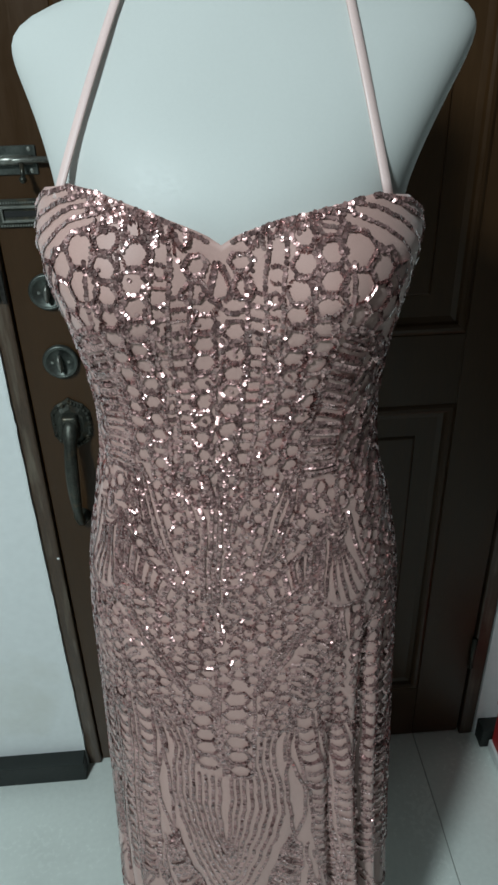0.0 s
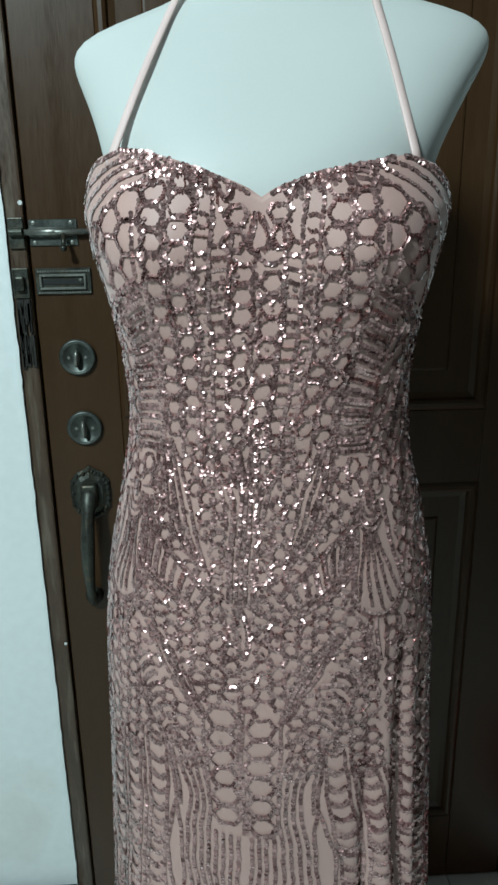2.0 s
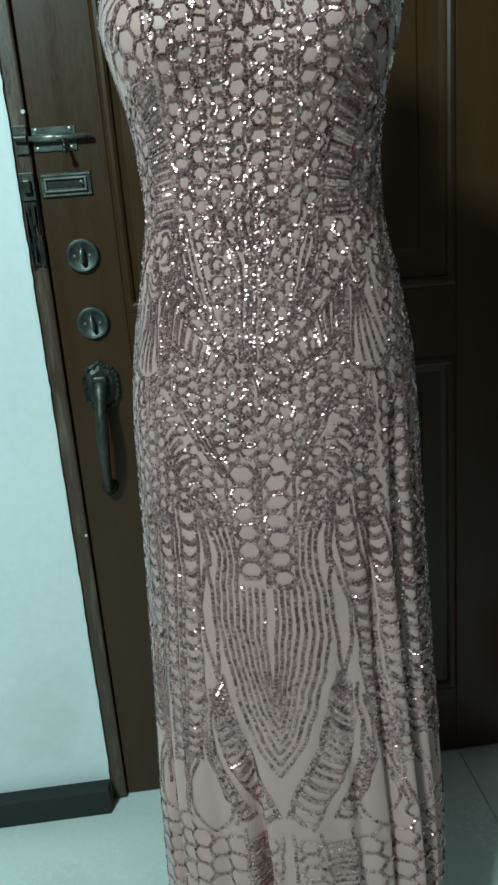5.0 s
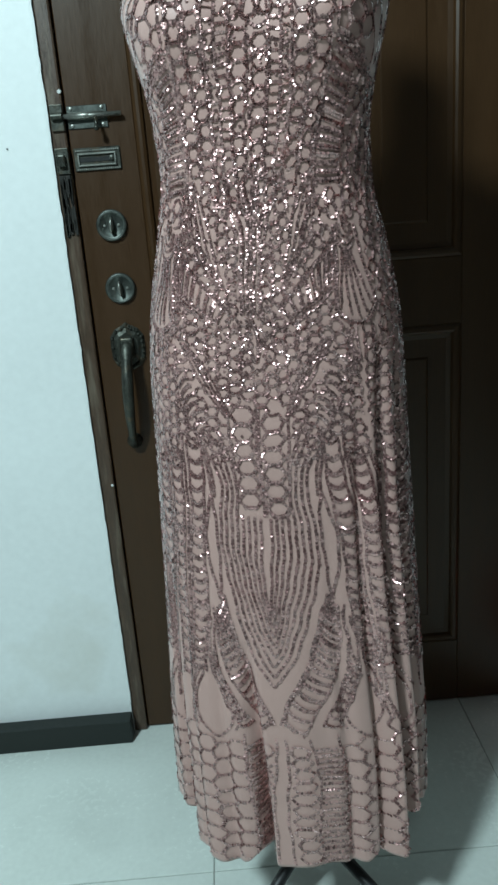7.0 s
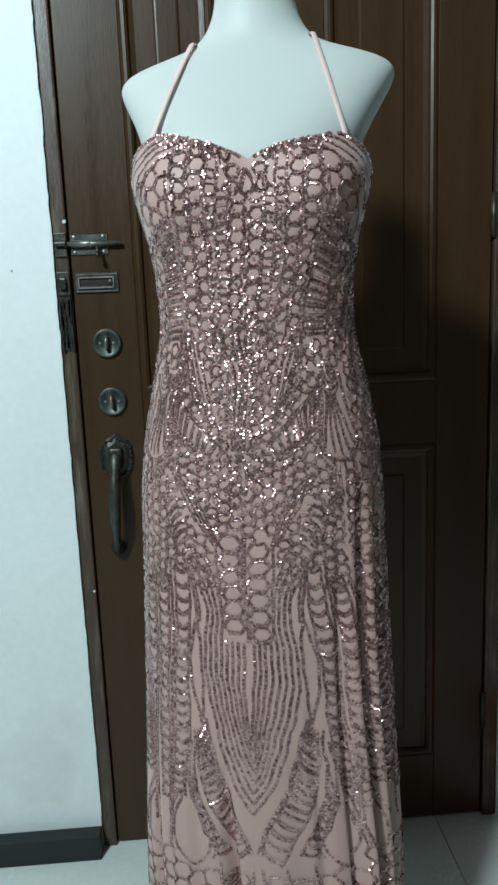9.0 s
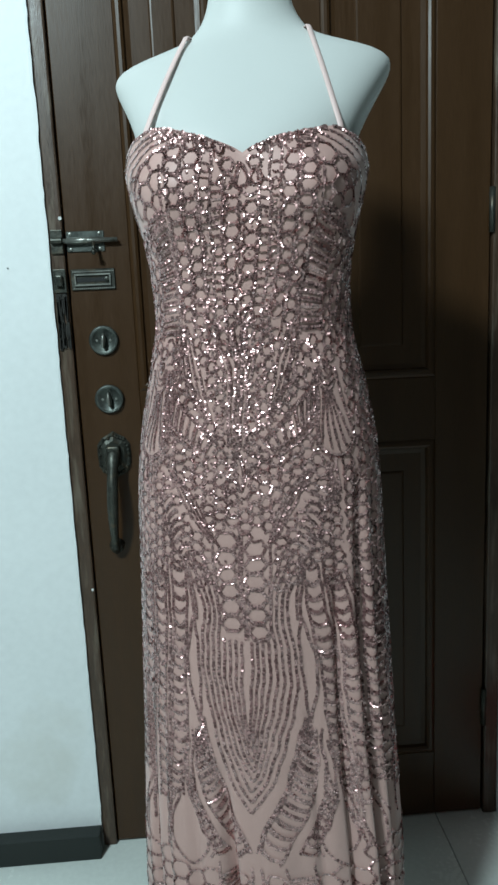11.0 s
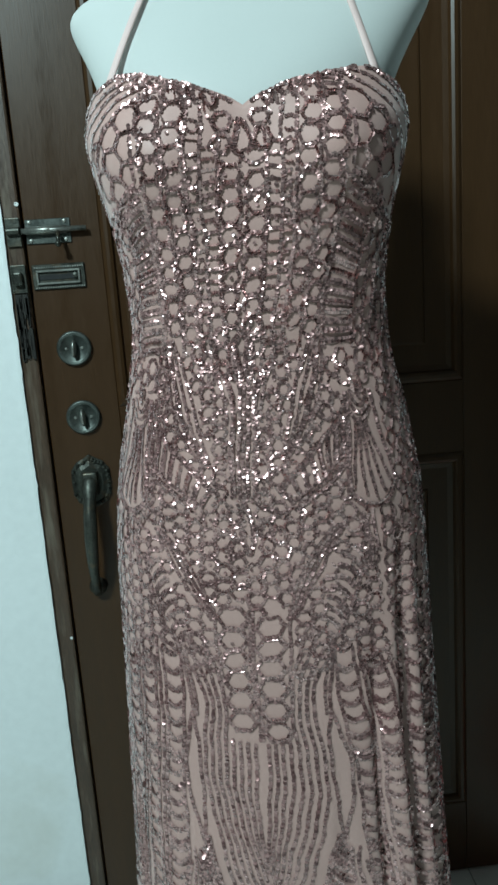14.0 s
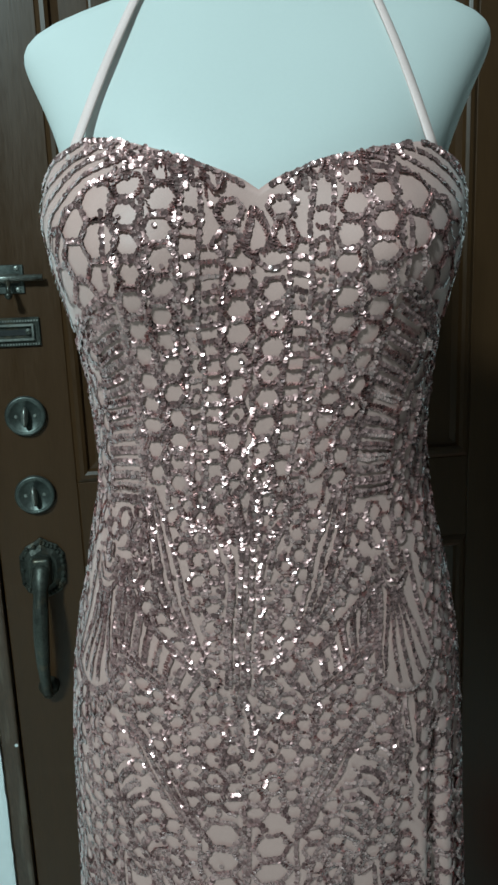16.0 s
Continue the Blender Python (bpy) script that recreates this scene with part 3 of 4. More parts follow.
def string(points, step=0.0019, jitter=0.00025, double=0.0):
    """Sequins strung along a line of (q, z)."""
    p = np.array(points, float)
    seg = np.linalg.norm(np.diff(p, axis=0), axis=1)
    s = np.concatenate([[0], np.cumsum(seg)])
    n = int(s[-1] / step)
    if n < 2:
        return
    at = (np.arange(n) + 0.5) * s[-1] / n
    q, z = np.interp(at, s, p[:, 0]), np.interp(at, s, p[:, 1])
    d = np.stack([np.gradient(q), np.gradient(z)], 1)
    d /= np.linalg.norm(d, axis=1, keepdims=True) + 1e-9
    for off in ((-double / 2.6, double / 2.6) if double > 0.0027 else (0,)):
        firm = float(np.clip(0.045 / s[-1], 0.35, 1))
        tilt, turn, wave = rs.normal(0.12, 0.26 * firm), rs.normal(0, 0.30 * firm), rs.uniform(0, 6.28, 2)
        loose = rs.normal(0, 0.22 * (1 - firm), (2, n))
        SEQ.append(np.stack([q - d[:, 1] * off + rs.normal(0, jitter, n), z + d[:, 0] * off + rs.normal(0, jitter, n), d[:, 0], d[:, 1], tilt + 0.14 * np.sin(at * 260 + wave[0]) + loose[0], turn + 0.14 * np.sin(at * 210 + wave[1]) + loose[1]], 1))


def curve(a, b, c, n=24):
    """Quadratic bend from a to c, drawn towards b."""
    t = np.linspace(0, 1, n)[:, None]
    a, b, c = map(np.array, (a, b, c))
    return (1 - t) ** 2 * a + 2 * t * (1 - t) * b + t ** 2 * c


def flip(p):
    return np.array(p, float) * (-1, 1)


def both(p, **k):
    string(p, **k), string(flip(p), **k)


def cell(q, z, w, h, step=0.0019, skew=0.0, gap=None, loose=0.0):
    """Outline of one six-sided cell; gap leaves sides out."""
    pts = [(w / 2, 0), (w / 4, h / 2), (-w / 4, h / 2), (-w / 2, 0), (-w / 4, -h / 2), (w / 4, -h / 2)]
    pts = [(q + a + skew * b + rs.normal(0, w * 0.02), z + b + rs.normal(0, h * 0.02)) for a, b in pts]
    for i in range(6):
        if gap and rs.rand() < gap:
            continue
        string([pts[i], pts[(i + 1) % 6]], step)
    if loose:
        f = 1.0 + loose
        big = [(q + (a - q) * f, z + (b - z) * f) for a, b in pts]
        for i in range(6):
            if rs.rand() < 0.30:
                string([big[i], big[(i + 1) % 6]], step * 1.15, 0.0007)


def scales(q0, q1, z0, z1, pw, ph, keep, shrink=0.80, gap=0.06, tall=1.0, step=0.0019, loose=0.0):
    """A comb of cells over a field; keep(q, z) tells where it is sewn."""
    for i in range(int((q1 - q0) / pw) + 2):
        for j in range(int((z1 - z0) / ph) + 2):
            q, z = q0 + i * pw, z0 + j * ph + (ph / 2 if i % 2 else 0)
            if keep(q, z):
                g = rs.uniform(0.95, 1.05)
                cell(q + rs.normal(0, pw * 0.025), z + rs.normal(0, ph * 0.025), pw * 4 / 3 * shrink * g, ph * shrink * tall * g, gap=gap, step=step, loose=loose)


def inside(q, z, a, b, h0, h1=None):
    """Whether (q, z) lies within a band from a to b of half width h0 to h1."""
    a, b = np.array(a), np.array(b)
    d = b - a
    f = float(np.dot((q, z) - a, d) / np.dot(d, d))
    if not 0 <= f <= 1:
        return False
    h = h0 + ((h0 if h1 is None else h1) - h0) * f
    return abs((q - a[0]) * d[1] - (z - a[1]) * d[0]) / np.linalg.norm(d) < h


def centre(z):
    """Where the middle line of the design runs on the cloth; it drifts a little from neckline to hem."""
    return np.interp(z, [0.40, 0.56, 0.90, 1.17, 1.20, 1.29, 1.40], [-0.016, -0.020, -0.023, -0.021, -0.020, -0.008, -0.002])


def bend(a, m, c, n=24):
    """Quadratic bend from a through m to c."""
    a, m, c = (np.array(v, float) for v in (a, m, c))
    return curve(a, 2 * m - (a + c) / 2, c, n)


def ladder(left, right, rungs, sag=0.0, **k):
    """Rungs between two lines that have the same number of points; sag makes scallops of them."""
    for i in np.linspace(0.03, 0.97, rungs) * (len(left) - 1):
        j, f = int(i), i - int(i)
        j2 = min(j + 1, len(left) - 1)
        p, q = left[j] * (1 - f) + left[j2] * f, right[j] * (1 - f) + right[j2] * f
        both(bend(p, (p + q) / 2 - (0, sag), q, 12), **k)


def line_at(a, z0, z1, n=24, sway=0.0008):
    return np.array([(a + sway * math.sin(70 * z + 400 * a), z) for z in np.linspace(z0, z1, n)])


def neck(a):
    """Height of the neckline at the distance a from the middle."""
    return 1.4035 + 0.036 * min(a / 0.095, 1) ** 0.8


# Bodice: two columns of cells down the middle, ladders, strung chains, two more columns of cells.
for s in (-1, 1):
    for col, w, h, low in ((0.0118, 0.0196, 0.0150, 1.203), (0.0605, 0.0190, 0.0148, 1.178), (0.0805, 0.0190, 0.0148, 1.165)):
        for j in range(16):
            z = 1.210 + 0.0172 * j + (0.0086 if (s > 0) != (col > 0.07) else 0)
            if z < low or z > neck(col) - 0.012 or (col < 0.02 and z > 1.356):
                continue
            q, z = s * col + rs.normal(0, 0.0004), z + rs.normal(0, 0.0005)
            cell(q, z, w * rs.uniform(0.95, 1.05), h, gap=0.0)
            cell(q, z, w * 1.14, h * 1.16, gap=0.55)
            for e in (-1, 1):
                if rs.rand() < 0.75:
                    string([(q + e * w * 0.5, z + 0.004), (q + e * w * 0.5, z + 0.012)], 0.0019, 0.0005, double=0.0024)
    for col, w, z0, z1 in ((0.0430, 0.0098, 1.205, 1.412),):
        for j in range(int((z1 - z0) / 0.0115)):
            z = z0 + 0.0115 * j
            if rs.rand() < 0.55:
                cell(s * col, z, w, 0.0092, gap=0.10)
            else:
                string([(s * (col - 0.004), z), (s * (col + 0.004), z + rs.normal(0, 0.001))], 0.0019, double=0.0026)
for a, z0, z1 in ((0.0368, 1.165, 1.412), (0.0492, 1.175, 1.418), (0.0922, 1.195, 1.345)):
    both(line_at(a, z0, z1), step=0.0021, double=0.0022)
for a, z0, z1 in ((0.0222, 1.215, 1.385), (0.0705, 1.19, 1.40)):
    both(line_at(a, z0, z1), step=0.0022)
ladder(line_at(0.0228, 1.225, 1.375, sway=0), line_at(0.0355, 1.225, 1.375, sway=0), 15, double=0.0024)
# Row of scallops and loose loops under the neckline.
for k in range(6):
    a = 0.026 + 0.0128 * k
    z = neck(a) - 0.006
    both(bend((a - 0.006, z + 0.003), (a, z - 0.006), (a + 0.006, z + 0.004)), double=0.0028)
    both([(a + 0.006, z + 0.004), (a + 0.0065, z - 0.010)], step=0.002, double=0.0026)
# Drop under the neckline with cells beside it, kite at the waist.
for s in (-1, 1):
    for a, z, w, h in ((0.0175, 1.3925, 0.0170, 0.0130), (0.0195, 1.3735, 0.0170, 0.0150)):
        cell(s * a, z, w, h, gap=0.0), cell(s * a, z, w * 1.15, h * 1.16, gap=0.4)
for a, z0, z1, w in ((0.0, 1.393, 1.371, 0.0085),):
    both(bend((0.001, z0), (w * 0.6, (z0 + z1) / 2), (w, z1)), double=0.003), both(bend((w, z1), (w * 0.7, z1 - 0.006), (0, z1 - 0.008)), double=0.003)
both([(0.0, 1.212), (0.0085, 1.206)], double=0.003), both(bend((0.0085, 1.206), (0.0060, 1.190), (0.0, 1.168)), double=0.0036)
# Edge of the neckline.
for s in (-1, 1):
    a = np.linspace(0.02, 1.35, 60) * s
    qs = np.array([np.interp(abs(x), TH_OF[245], SGRID) for x in a]) * s - centre(top_edge(a))
    string(np.stack([qs, top_edge(a) - 0.0015], 1), 0.0019, double=0.0016)
    for k in range(3, 24, 4):
        string([(qs[k], top_edge(a)[k] - 0.002), (qs[k] + 0.0008, top_edge(a)[k] - 0.011)], 0.002, double=0.0026)
# Bands that sweep over the cups, the large cells below them, the seam under the cup.
for k in range(4):
    f = k / 3
    both(bend((0.090 - 0.040 * f, 1.4365 - 0.017 * f), (0.143 - 0.036 * f, 1.4235 - 0.0165 * f), (0.196 - 0.046 * f, 1.392 - 0.038 * f), 40), double=0.0017)
    both(bend((0.196 - 0.046 * f, 1.392 - 0.038 * f), (0.205 - 0.042 * f, 1.355 - 0.022 * f), (0.200 - 0.036 * f, 1.320 - 0.004 * f), 30), double=0.0017)
both(bend((0.104, 1.438), (0.112, 1.432), (0.126, 1.431)), double=0.0024), both([(0.112, 1.432), (0.118, 1.441)], double=0.0024)
both(bend((0.076, 1.414), (0.088, 1.412), (0.100, 1.4125)), double=0.0026)
for s in (-1, 1):
    for a, z in ((0.0990, 1.3985), (0.0990, 1.3755), (0.0990, 1.3525), (0.1195, 1.3870), (0.1195, 1.3640), (0.1195, 1.3410), (0.1395, 1.3720), (0.1395, 1.3490)):
        cell(s * (a + rs.normal(0, 0.0005)), z, 0.0262, 0.0218, gap=0.0), cell(s * a, z, 0.0276, 0.0232, gap=0.5)
both(bend((0.098, 1.346), (0.120, 1.334), (0.150, 1.313)), double=0.0036), both(bend((0.150, 1.313), (0.175, 1.300), (0.205, 1.294)), double=0.0036)
both(bend((0.098, 1.337), (0.118, 1.325), (0.148, 1.304)), double=0.0030)
both([(0.0955, 1.392), (0.0965, 1.350)], double=0.0024)

# Flanks: ladder of rungs at the waist, a chain beside it, small scales behind and below.
ladder(line_at(0.097, 1.192, 1.334, sway=0), line_at(0.128, 1.194, 1.318, sway=0), 15, double=0.0034)
both(line_at(0.0955, 1.19, 1.325), step=0.002, double=0.0018)
both(line_at(0.1285, 1.19, 1.305), step=0.002)


def keep_flank(q, z):
    a = abs(q)
    if a > 0.30 or a < (0.098 if z > 1.02 else 0.128) or z < (0.80 if a > 0.165 else 0.87) + 0.025 * math.sin(130 * a):
        return False
    if a < 0.134 and z > 1.185:
        return False
    if 0.102 < a < 0.157 and 1.026 < z < 1.156:
        return False
    return z < 1.40 - 0.6 * max(0, a - 0.2) and not (a < 0.20 and z > 1.325 - 0.45 * (a - 0.134))


scales(-0.300, 0.300, 0.77, 1.42, 0.0125, 0.0175, keep_flank, 0.84, 0.04)

# Fans on the hips, with cups above and a scalloped foot.
for k in range(5):
    f = k / 4
    both(bend((0.121 + 0.012 * f, 1.121), (0.115 + 0.025 * f, 1.084), (0.109 + 0.040 * f, 1.050 - 0.012 * math.sin(math.pi * f)), 30), step=0.0018)
for k in range(3):
    both(bend((0.116 - 0.001 * k, 1.150 - 0.009 * k), (0.127, 1.135 - 0.008 * k), (0.139 + 0.001 * k, 1.150 - 0.009 * k)), step=0.0018)
both([(0.127, 1.160), (0.127, 1.143)], double=0.003), both([(0.121, 1.160), (0.1215, 1.148)]), both([(0.133, 1.160), (0.1325, 1.148)])
both(bend((0.103, 1.048), (0.127, 1.030), (0.154, 1.048), 30), double=0.0040)
both(bend((0.111, 1.148), (0.109, 1.10), (0.103, 1.048), 30), double=0.0034), both(bend((0.144, 1.150), (0.149, 1.10), (0.155, 1.048), 30), step=0.0019)
both(bend((0.122, 1.028), (0.1225, 1.005), (0.124, 0.985))), both(bend((0.131, 1.028), (0.1315, 1.005), (0.129, 0.985)))
both(bend((0.112, 1.026), (0.116, 0.99), (0.114, 0.965)), double=0.003), both(bend((0.144, 1.026), (0.147, 0.99), (0.143, 0.965)), double=0.003)

# Waist to hip: slanting leaves, chevrons with rungs, comb between.
LEAF1, LEAF2 = ((0.087, 1.206), (0.038, 1.086)), ((0.092, 1.018), (0.034, 0.922))
CHEV_UP, CHEV_LO = ((0.106, 1.127), (0.032, 1.055)), ((0.102, 1.086), (0.044, 1.042))


def keep_hip(q, z):
    a = abs(q)
    if z > 1.224 - 0.35 * a or z < 0.876 + 0.022 * math.sin(95 * a) + (0.045 if a < 0.034 else 0) - 0.5 * max(0, a - 0.08):
        return False
    if a > 0.128 or (a > 0.100 and z > 1.02):
        return False
    if a < 0.009 and z > 1.165:
        return False
    if inside(a, z, *LEAF1, 0.0105) or inside(a, z, (0.1040, 1.1015), (0.0365, 1.046), 0.024, 0.011) or inside(a, z, *LEAF2, 0.0095):
        return False
    if inside(a, z, (0.098, 0.990), (0.070, 0.905), 0.0085):
        return False
    if inside(a, z, (0.036, 1.180), (0.012, 1.140), 0.006) or (a < 0.012 and z > 1.045):
        return False
    return not (a < 0.009 and 0.99 < z < 1.04)


scales(-0.150, 0.150, 0.86, 1.215, 0.0140, 0.0155, keep_hip, 0.80, 0.03, loose=0.22)
p0, p1 = LEAF1
for w, dbl in ((-0.0100, 0.0), (-0.0010, 0.0), (0.0080, 0.003)):
    both(bend((p0[0] + w * 0.25, p0[1]), (0.0660 + w, 1.148), (p1[0] + w * 0.15, p1[1])), double=dbl)
both(bend((0.094, 1.204), (0.083, 1.150), (0.050, 1.092)))
for e, dbl in ((0.0, 0.003), (0.0085, 0.002)):
    both(bend((0.036 + e * 0.6, 1.183), (0.0150 + e, 1.160), (0.0112 + e * 0.7, 1.125)), double=dbl)
both([(0.0112, 1.125), (0.0105, 1.05)], double=0.003), both([(0.0045, 1.172), (0.0042, 1.05)], step=0.0022, double=0.0018)
string([(0.0, 1.164), (0.0, 1.045)], 0.0022)
both(bend((0.0, 1.361), (0.010, 1.353), (0.021, 1.358))), both(bend((0.009, 1.190), (0.0085, 1.176), (0.0050, 1.160)))
both(bend((0.013, 1.202), (0.0135, 1.186), (0.0105, 1.168)), double=0.003)
up = bend(CHEV_UP[0], (0.070, 1.096), CHEV_UP[1], 30)
low = bend(CHEV_LO[0], (0.074, 1.066), CHEV_LO[1], 30)
both(up, double=0.0036), both(low, double=0.0024)
both(bend(CHEV_UP[0], (0.106, 1.105), CHEV_LO[0]), double=0.003)
ladder(up, low, 8, double=0.0030)
for e in (0.0065, 0.0125):
    both(low[:26] - (0.001, e), double=0.0018 if e > 0.01 else 0.0)
p0, p1 = LEAF2
for w in (-0.0085, -0.0035, 0.0015, 0.0075):
    both(bend((p0[0] + w * 0.3, p0[1]), (0.0610 + w, 0.973), (p1[0] + w * 0.3, p1[1])), double=0.0018)
for k in range(9):
    f = k / 8
    q, z = 0.092 - 0.036 * f, 0.994 - 0.086 * f
    both(bend((q, z), (q + 0.009, z - 0.004), (q + 0.016, z - 0.014)), double=0.0034)
both(bend((0.108, 0.984), (0.094, 0.935), (0.070, 0.888)), double=0.0024)
# Small star in the middle of the hips.
both(bend((0.0, 1.042), (0.0065, 1.018), (0.0, 0.992)), double=0.0030)
for n, dq, z0, dz in ((200, 0.020, 1.06, 0.045), (240, 0.070, 1.05, 0.075), (160, 0.050, 1.31, 0.055)):
    SEQ.append(np.stack([rs.normal(0, dq, n), rs.normal(z0, dz, n), rs.normal(0, 1, n), rs.normal(0, 1, n), rs.normal(0.2, 0.2, n), rs.normal(0, 0.2, n)], 1))

# Skirt: two columns of large cells, then nested lines that meet like a tulip.
for j in range(6):
    for s in (-1, 1):
        z = 0.926 - 0.0236 * j - (0.0118 if s > 0 else 0)
        cell(s * 0.0165, z, 0.0262, 0.0205, gap=0.0), cell(s * 0.0165, z, 0.0295, 0.0238, gap=0.2)
for e in (0.0015, 0.0335):
    both([(e, 0.935), (e * 0.95, 0.785)], step=0.0022, double=0.0016)
for k in range(8):
    top, tip, wide = 0.782 + 0.002 * k, 0.640 - 0.016 * k, 0.0052 + 0.0066 * k
    u = np.linspace(0, 1, 50)
    line = np.stack([wide * (1 - u ** 2.7) + 0.0006, top + (tip - top) * u], 1)
    if k > 3:
        rise = bend((wide * 1.06 + 0.016 + 0.005 * (k - 4), 0.912 - 0.006 * (k - 4)), (wide + 0.0035, 0.855), (wide + 0.0006, top), 24)
        line = np.concatenate([rise[:-1], line])
    both(line, step=0.0022)
# Plain lens shapes beside them.
both(bend((0.064, 0.818), (0.0565, 0.745), (0.062, 0.662), 30)), both(bend((0.064, 0.818), (0.0715, 0.745), (0.062, 0.662), 30))
for p, m, q in (((0.0715, 0.895), (0.067, 0.860), (0.064, 0.820)), ((0.0665, 0.888), (0.0625, 0.855), (0.060, 0.815))):
    both(bend(p, m, q), step=0.0021)
# Dark lines that close the tulip, with scallops outside them and plain spears between.
wine = bend((0.058, 0.668), (0.039, 0.588), (0.004, 0.470), 40)
both(wine, double=0.003)
outer = bend((0.066, 0.650), (0.058, 0.565), (0.024, 0.450), 40)
both(outer, step=0.0021)
ladder(wine, outer, 17, sag=0.005, double=0.0036)
spear, spine = bend((0.070, 0.640), (0.065, 0.555), (0.040, 0.462), 30), bend((0.076, 0.632), (0.073, 0.54), (0.053, 0.456), 30)
both(spear, step=0.0021), both(spine, step=0.0021)
ladder(spear[12:], spine[12:], 9, sag=0.003, double=0.003)
for p, m, q in (((0.072, 0.650), (0.070, 0.600), (0.0745, 0.552)), ((0.100, 0.60), (0.097, 0.53), (0.104, 0.46)), ((0.108, 0.60), (0.106, 0.52), (0.110, 0.45))):
    both(bend(p, m, q, 30), step=0.0021)
# Strips of scallops that run down the skirt.
STRIPS = []
for k in range(8):
    q = 0.0800 + 0.0275 * k
    STRIPS.append(((q, (0.885 if k < 4 else 0.82) - 0.014 * (k % 3)), (q + 0.006, 0.70), (q + 0.010 - 0.008 * (k % 2), 0.545 - 0.02 * (k % 3)), 0.0092 - 0.001 * (k % 2), 21))
for a, b, c, w, n in STRIPS:
    line = bend(a, b, c, 40)
    both(line + (w, 0), step=0.0021), both(line - (w, 0), step=0.0021)
    for i in range(n):
        m = line[int((i + 0.5) / n * 39)]
        both(bend((m[0] - w * 0.9, m[1] + 0.003), (m[0], m[1] - 0.0035), (m[0] + w * 0.9, m[1] + 0.003)), double=0.0040)
for k in range(8):
    q = 0.0945 + 0.0275 * k
    both(bend((q, 0.90 - 0.02 * (k % 2)), (q + 0.005, 0.70), (q + 0.008, 0.47), 30), step=0.0023)
# Plain drops above the hem.
for s in (-1, 1):
    for c, t0 in ((0.080, 0.545), (0.150, 0.530), (0.215, 0.54)):
        for e in (-1, 1):
            string(bend((s * (c + e * 0.005), t0), (s * (c + e * 0.019), t0 - 0.070), (s * c, t0 - 0.112), 30), step=0.0021, double=0.0018)
            string(bend((s * (c + e * 0.008), t0 + 0.010), (s * (c + e * 0.0255), t0 - 0.055), (s * (c + e * 0.020), t0 - 0.095), 30), step=0.0023)


# Hem: wide comb with thin outlines, ladders towards the middle.
def keep_hem(q, z):
    a = abs(q)
    if a > 0.30 or z > 0.455 or a < 0.054:
        return False
    return not any(abs(a - c) < 0.024 and z > t0 - 0.118 for c, t0 in ((0.080, 0.545), (0.150, 0.530), (0.215, 0.54)))


scales(-0.3150, 0.3150, 0.222, 0.46, 0.0170, 0.0265, keep_hem, 0.97, 0.03, step=0.0021)
for s in (-1, 1):
    for j in range(10):
        z = 0.425 - 0.0205 * j
        cell(s * (0.0165 + 0.0006 * j), z, 0.0185, 0.0175, gap=0.05)
        string([(s * 0.031, z), (s * 0.049, z - 0.002)], double=0.003)
        string([(s * 0.031, z - 0.010), (s * 0.049, z - 0.012)], double=0.003)
for e in (0.005, 0.029, 0.051):
    both([(e, 0.445), (e + 0.002, 0.225)], step=0.0022)

seq = np.concatenate(SEQ)
# hand-sewn unevenness, and the whole design a little off the middle
q_, z_ = seq[:, 0].copy(), seq[:, 1].copy()
seq[:, 0] += 0.0018 * np.sin(34 * z_ + 2 * np.sin(30 * q_)) + 0.0006 * np.sin(120 * z_ + 70 * q_) + centre(z_)
seq[:, 1] += 0.0018 * np.sin(40 * q_ + 2 * np.sin(25 * z_)) + 0.0006 * np.sin(130 * q_ + 60 * z_)
th = theta(seq[:, 0], seq[:, 1])
ok = (seq[:, 1] < top_edge(th) - 0.0005) & (seq[:, 1] > hem(th) + 0.002)
seq, th = seq[ok], th[ok]
N = len(seq)
P = surface(th, seq[:, 1])
n, tu, tv = normal_at(th, seq[:, 1])
d = tu * seq[:, 2:3] + tv * seq[:, 3:4]
d /= np.linalg.norm(d, axis=1, keepdims=True) + 1e-9
# Sequins tip up from their thread, most mid-bodice, aimed so the lamp's glints gather there.
tip = 0.02 + np.exp(-((q_[ok] + 0.008) / 0.062) ** 2) * np.interp(seq[:, 1], [0.92, 1.05, 1.14, 1.20, 1.27, 1.33, 1.38, 1.41], [0.02, 0.04, 0.12, 0.32, 0.50, 0.44, 0.22, 0.12])
hang = n + np.stack([-0.22 * tip, 0 * tip, tip], 1)
hang /= np.linalg.norm(hang, axis=1, keepdims=True)
d -= hang * np.sum(d * hang, 1, keepdims=True)
d /= np.linalg.norm(d, axis=1, keepdims=True) + 1e-9
side = np.cross(hang, d)
side /= np.linalg.norm(side, axis=1, keepdims=True) + 1e-9
calm = np.interp(seq[:, 1], [0.90, 1.00, 1.12, 1.26], [0.75, 0.95, 1.10, 1.25]) * np.interp(np.abs(q_)[ok], [0.06, 0.12], [1.0, 0.7]) + 0.5 * np.clip((th - 0.45) / 0.3, 0, 1)
lean = (seq[:, 4] * calm + rs.normal(0, 0.08, N))[:, None]
roll_ = (seq[:, 5] * calm + rs.normal(0, 0.065, N))[:, None]
ax = d * np.cos(lean) + hang * np.sin(lean)
nn = np.cross(ax, side)
ay = side * np.cos(roll_) + nn * np.sin(roll_)
R = (rs.uniform(0.0016, 0.0020, N) * np.interp(seq[:, 1], [0.80, 0.95], [1.18, 1.0]))[:, None]
C = P + n * (0.0009 + rs.uniform(0, 0.0005, N)[:, None])
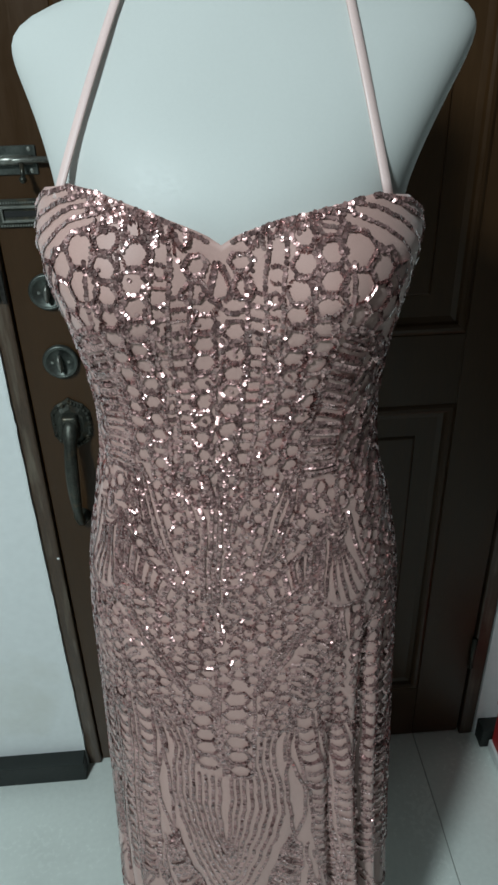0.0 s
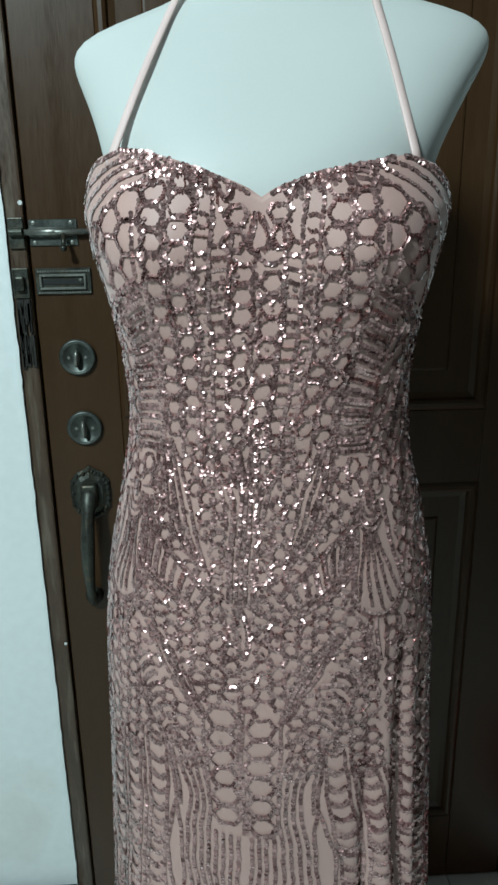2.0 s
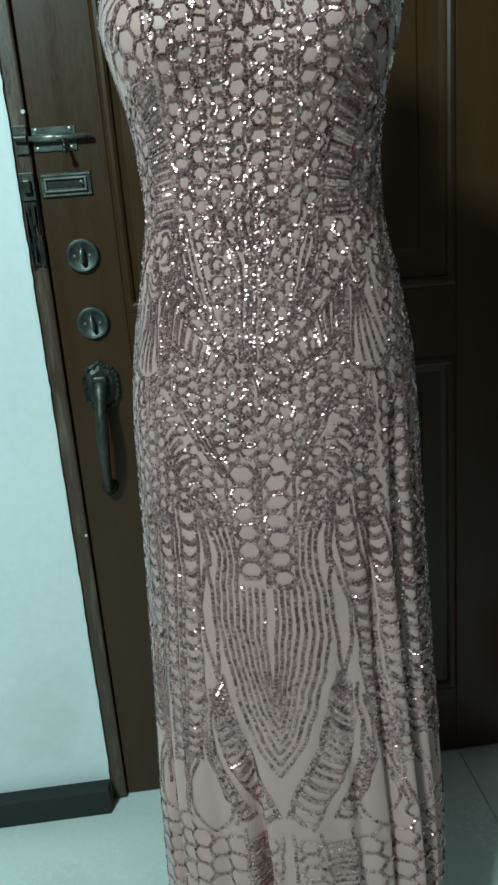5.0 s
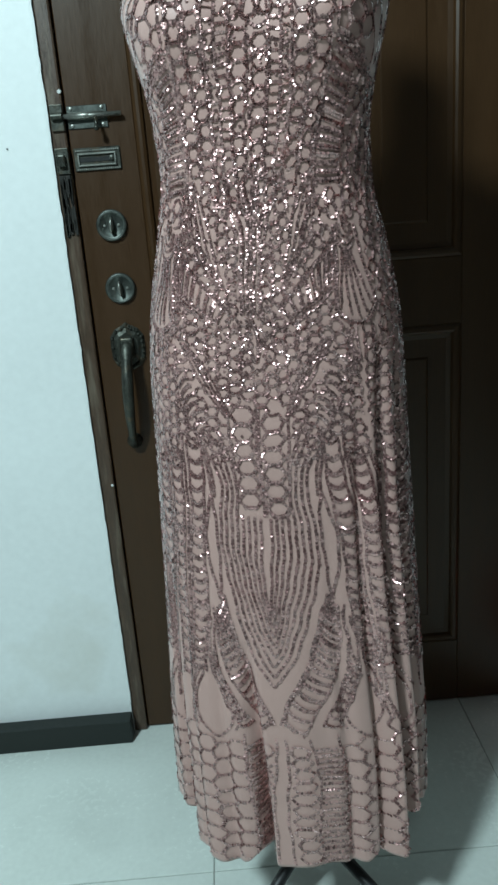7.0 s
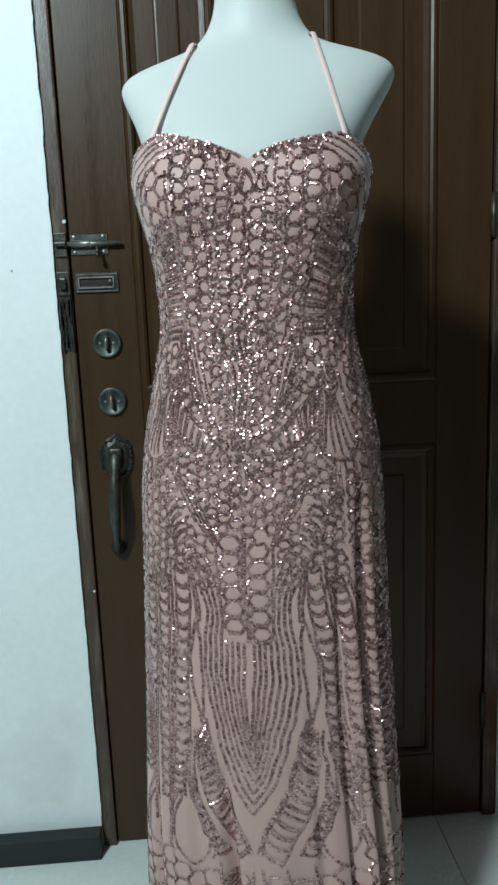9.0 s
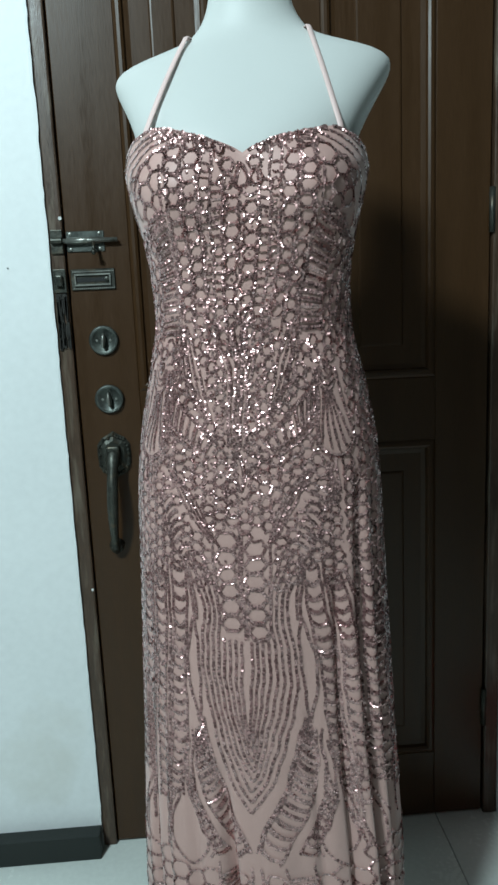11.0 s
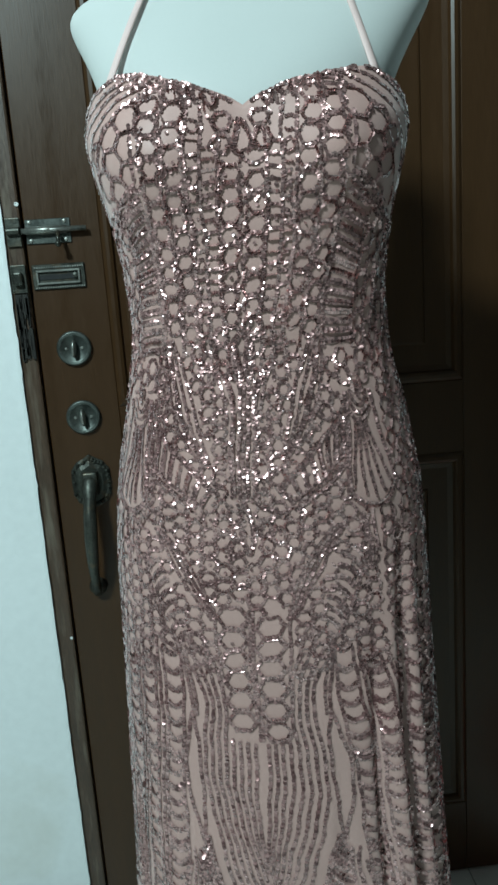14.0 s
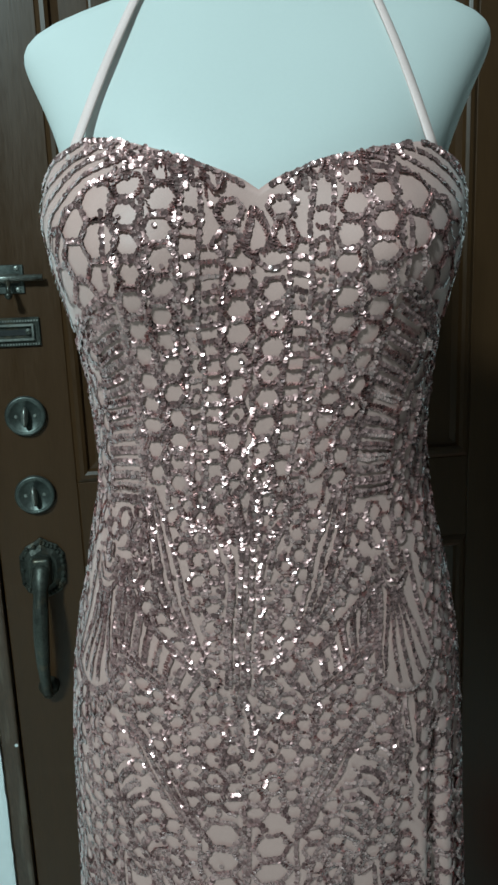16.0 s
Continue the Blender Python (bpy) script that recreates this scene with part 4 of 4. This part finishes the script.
# Each sequin is a small cup: a slanting rim of eight facets round a flat middle.
K = 8
ang = np.arange(K) * math.tau / K
up = np.cross(ax, ay)
ring = ax[:, None, :] * np.cos(ang)[None, :, None] + ay[:, None, :] * np.sin(ang)[None, :, None]
face_up = np.sign(np.sum(up * n, 1))[:, None] * up
V = np.concatenate([C[:, None, :] + R[:, None] * ring + (face_up * R * 0.025)[:, None, :], C[:, None, :] + R[:, None] * ring * 0.60 - (face_up * R * 0.025)[:, None, :]], 1)
turn = np.arange(K)
rim = np.stack([turn, (turn + 1) % K, K + (turn + 1) % K, K + turn], 1).reshape(-1)
one = np.concatenate([rim, K + turn])
me = bpy.data.meshes.new("sequin_embroidery")
me.vertices.add(N * 2 * K)
me.vertices.foreach_set("co", V.reshape(-1).astype(np.float32))
me.loops.add(N * 5 * K)
me.loops.foreach_set("vertex_index", (np.arange(N)[:, None] * 2 * K + one[None]).reshape(-1).astype(np.int32))
me.polygons.add(N * (K + 1))
me.polygons.foreach_set("loop_start", (np.arange(N)[:, None] * 5 * K + 4 * np.arange(K + 1)[None]).reshape(-1).astype(np.int32))
me.update(calc_edges=True)
me.materials.append(SEQUIN)
sequins = new("sequin_embroidery", me)
sequins.parent = gown
tagged(sequins, "strung round rose-brown sequins sewn in combs and fans", kind="stuff")

# ---- red box by the wall ----
red = new("storage_box")
red.matrix_basis = pose(0.652, 0.902, 0)
tagged(red, "low red cardboard box with a white base beside the door", "box")
bm = boxed(0, 0.30, 0, 0.235, 0.004, 0.035, 0.004)
part("base", bm, LID, red, "white box base")
part("body", boxed(0.004, 0.296, 0.004, 0.231, 0.0355, 0.160, 0.006), RED, red, "red card body")
part("lid", boxed(0.0, 0.30, 0.0, 0.235, 0.1605, 0.182, 0.005), RED, red, "red card lid")

# ---- floor tiles ----
T = 0.60
tile_me = mesh_of("floor_tile", boxed(-T / 2 + 0.001, T / 2 - 0.001, -T / 2 + 0.001, T / 2 - 0.001, -0.010, 0.0, 0.0012, 1), TILE)
ix0, iy0 = -0.114, 0.765
for i in range(-6, 6):
    for j in range(-8, 2):
        x, y = ix0 + (i + 0.5) * T, iy0 + (j + 0.5) * T
        if x - T / 2 < X_R and x + T / 2 > X_L and y + T / 2 > Y_S:
            tile = new("floor_tile", tile_me)
            tile.parent = floor
            tile.location = (x, y, 0)
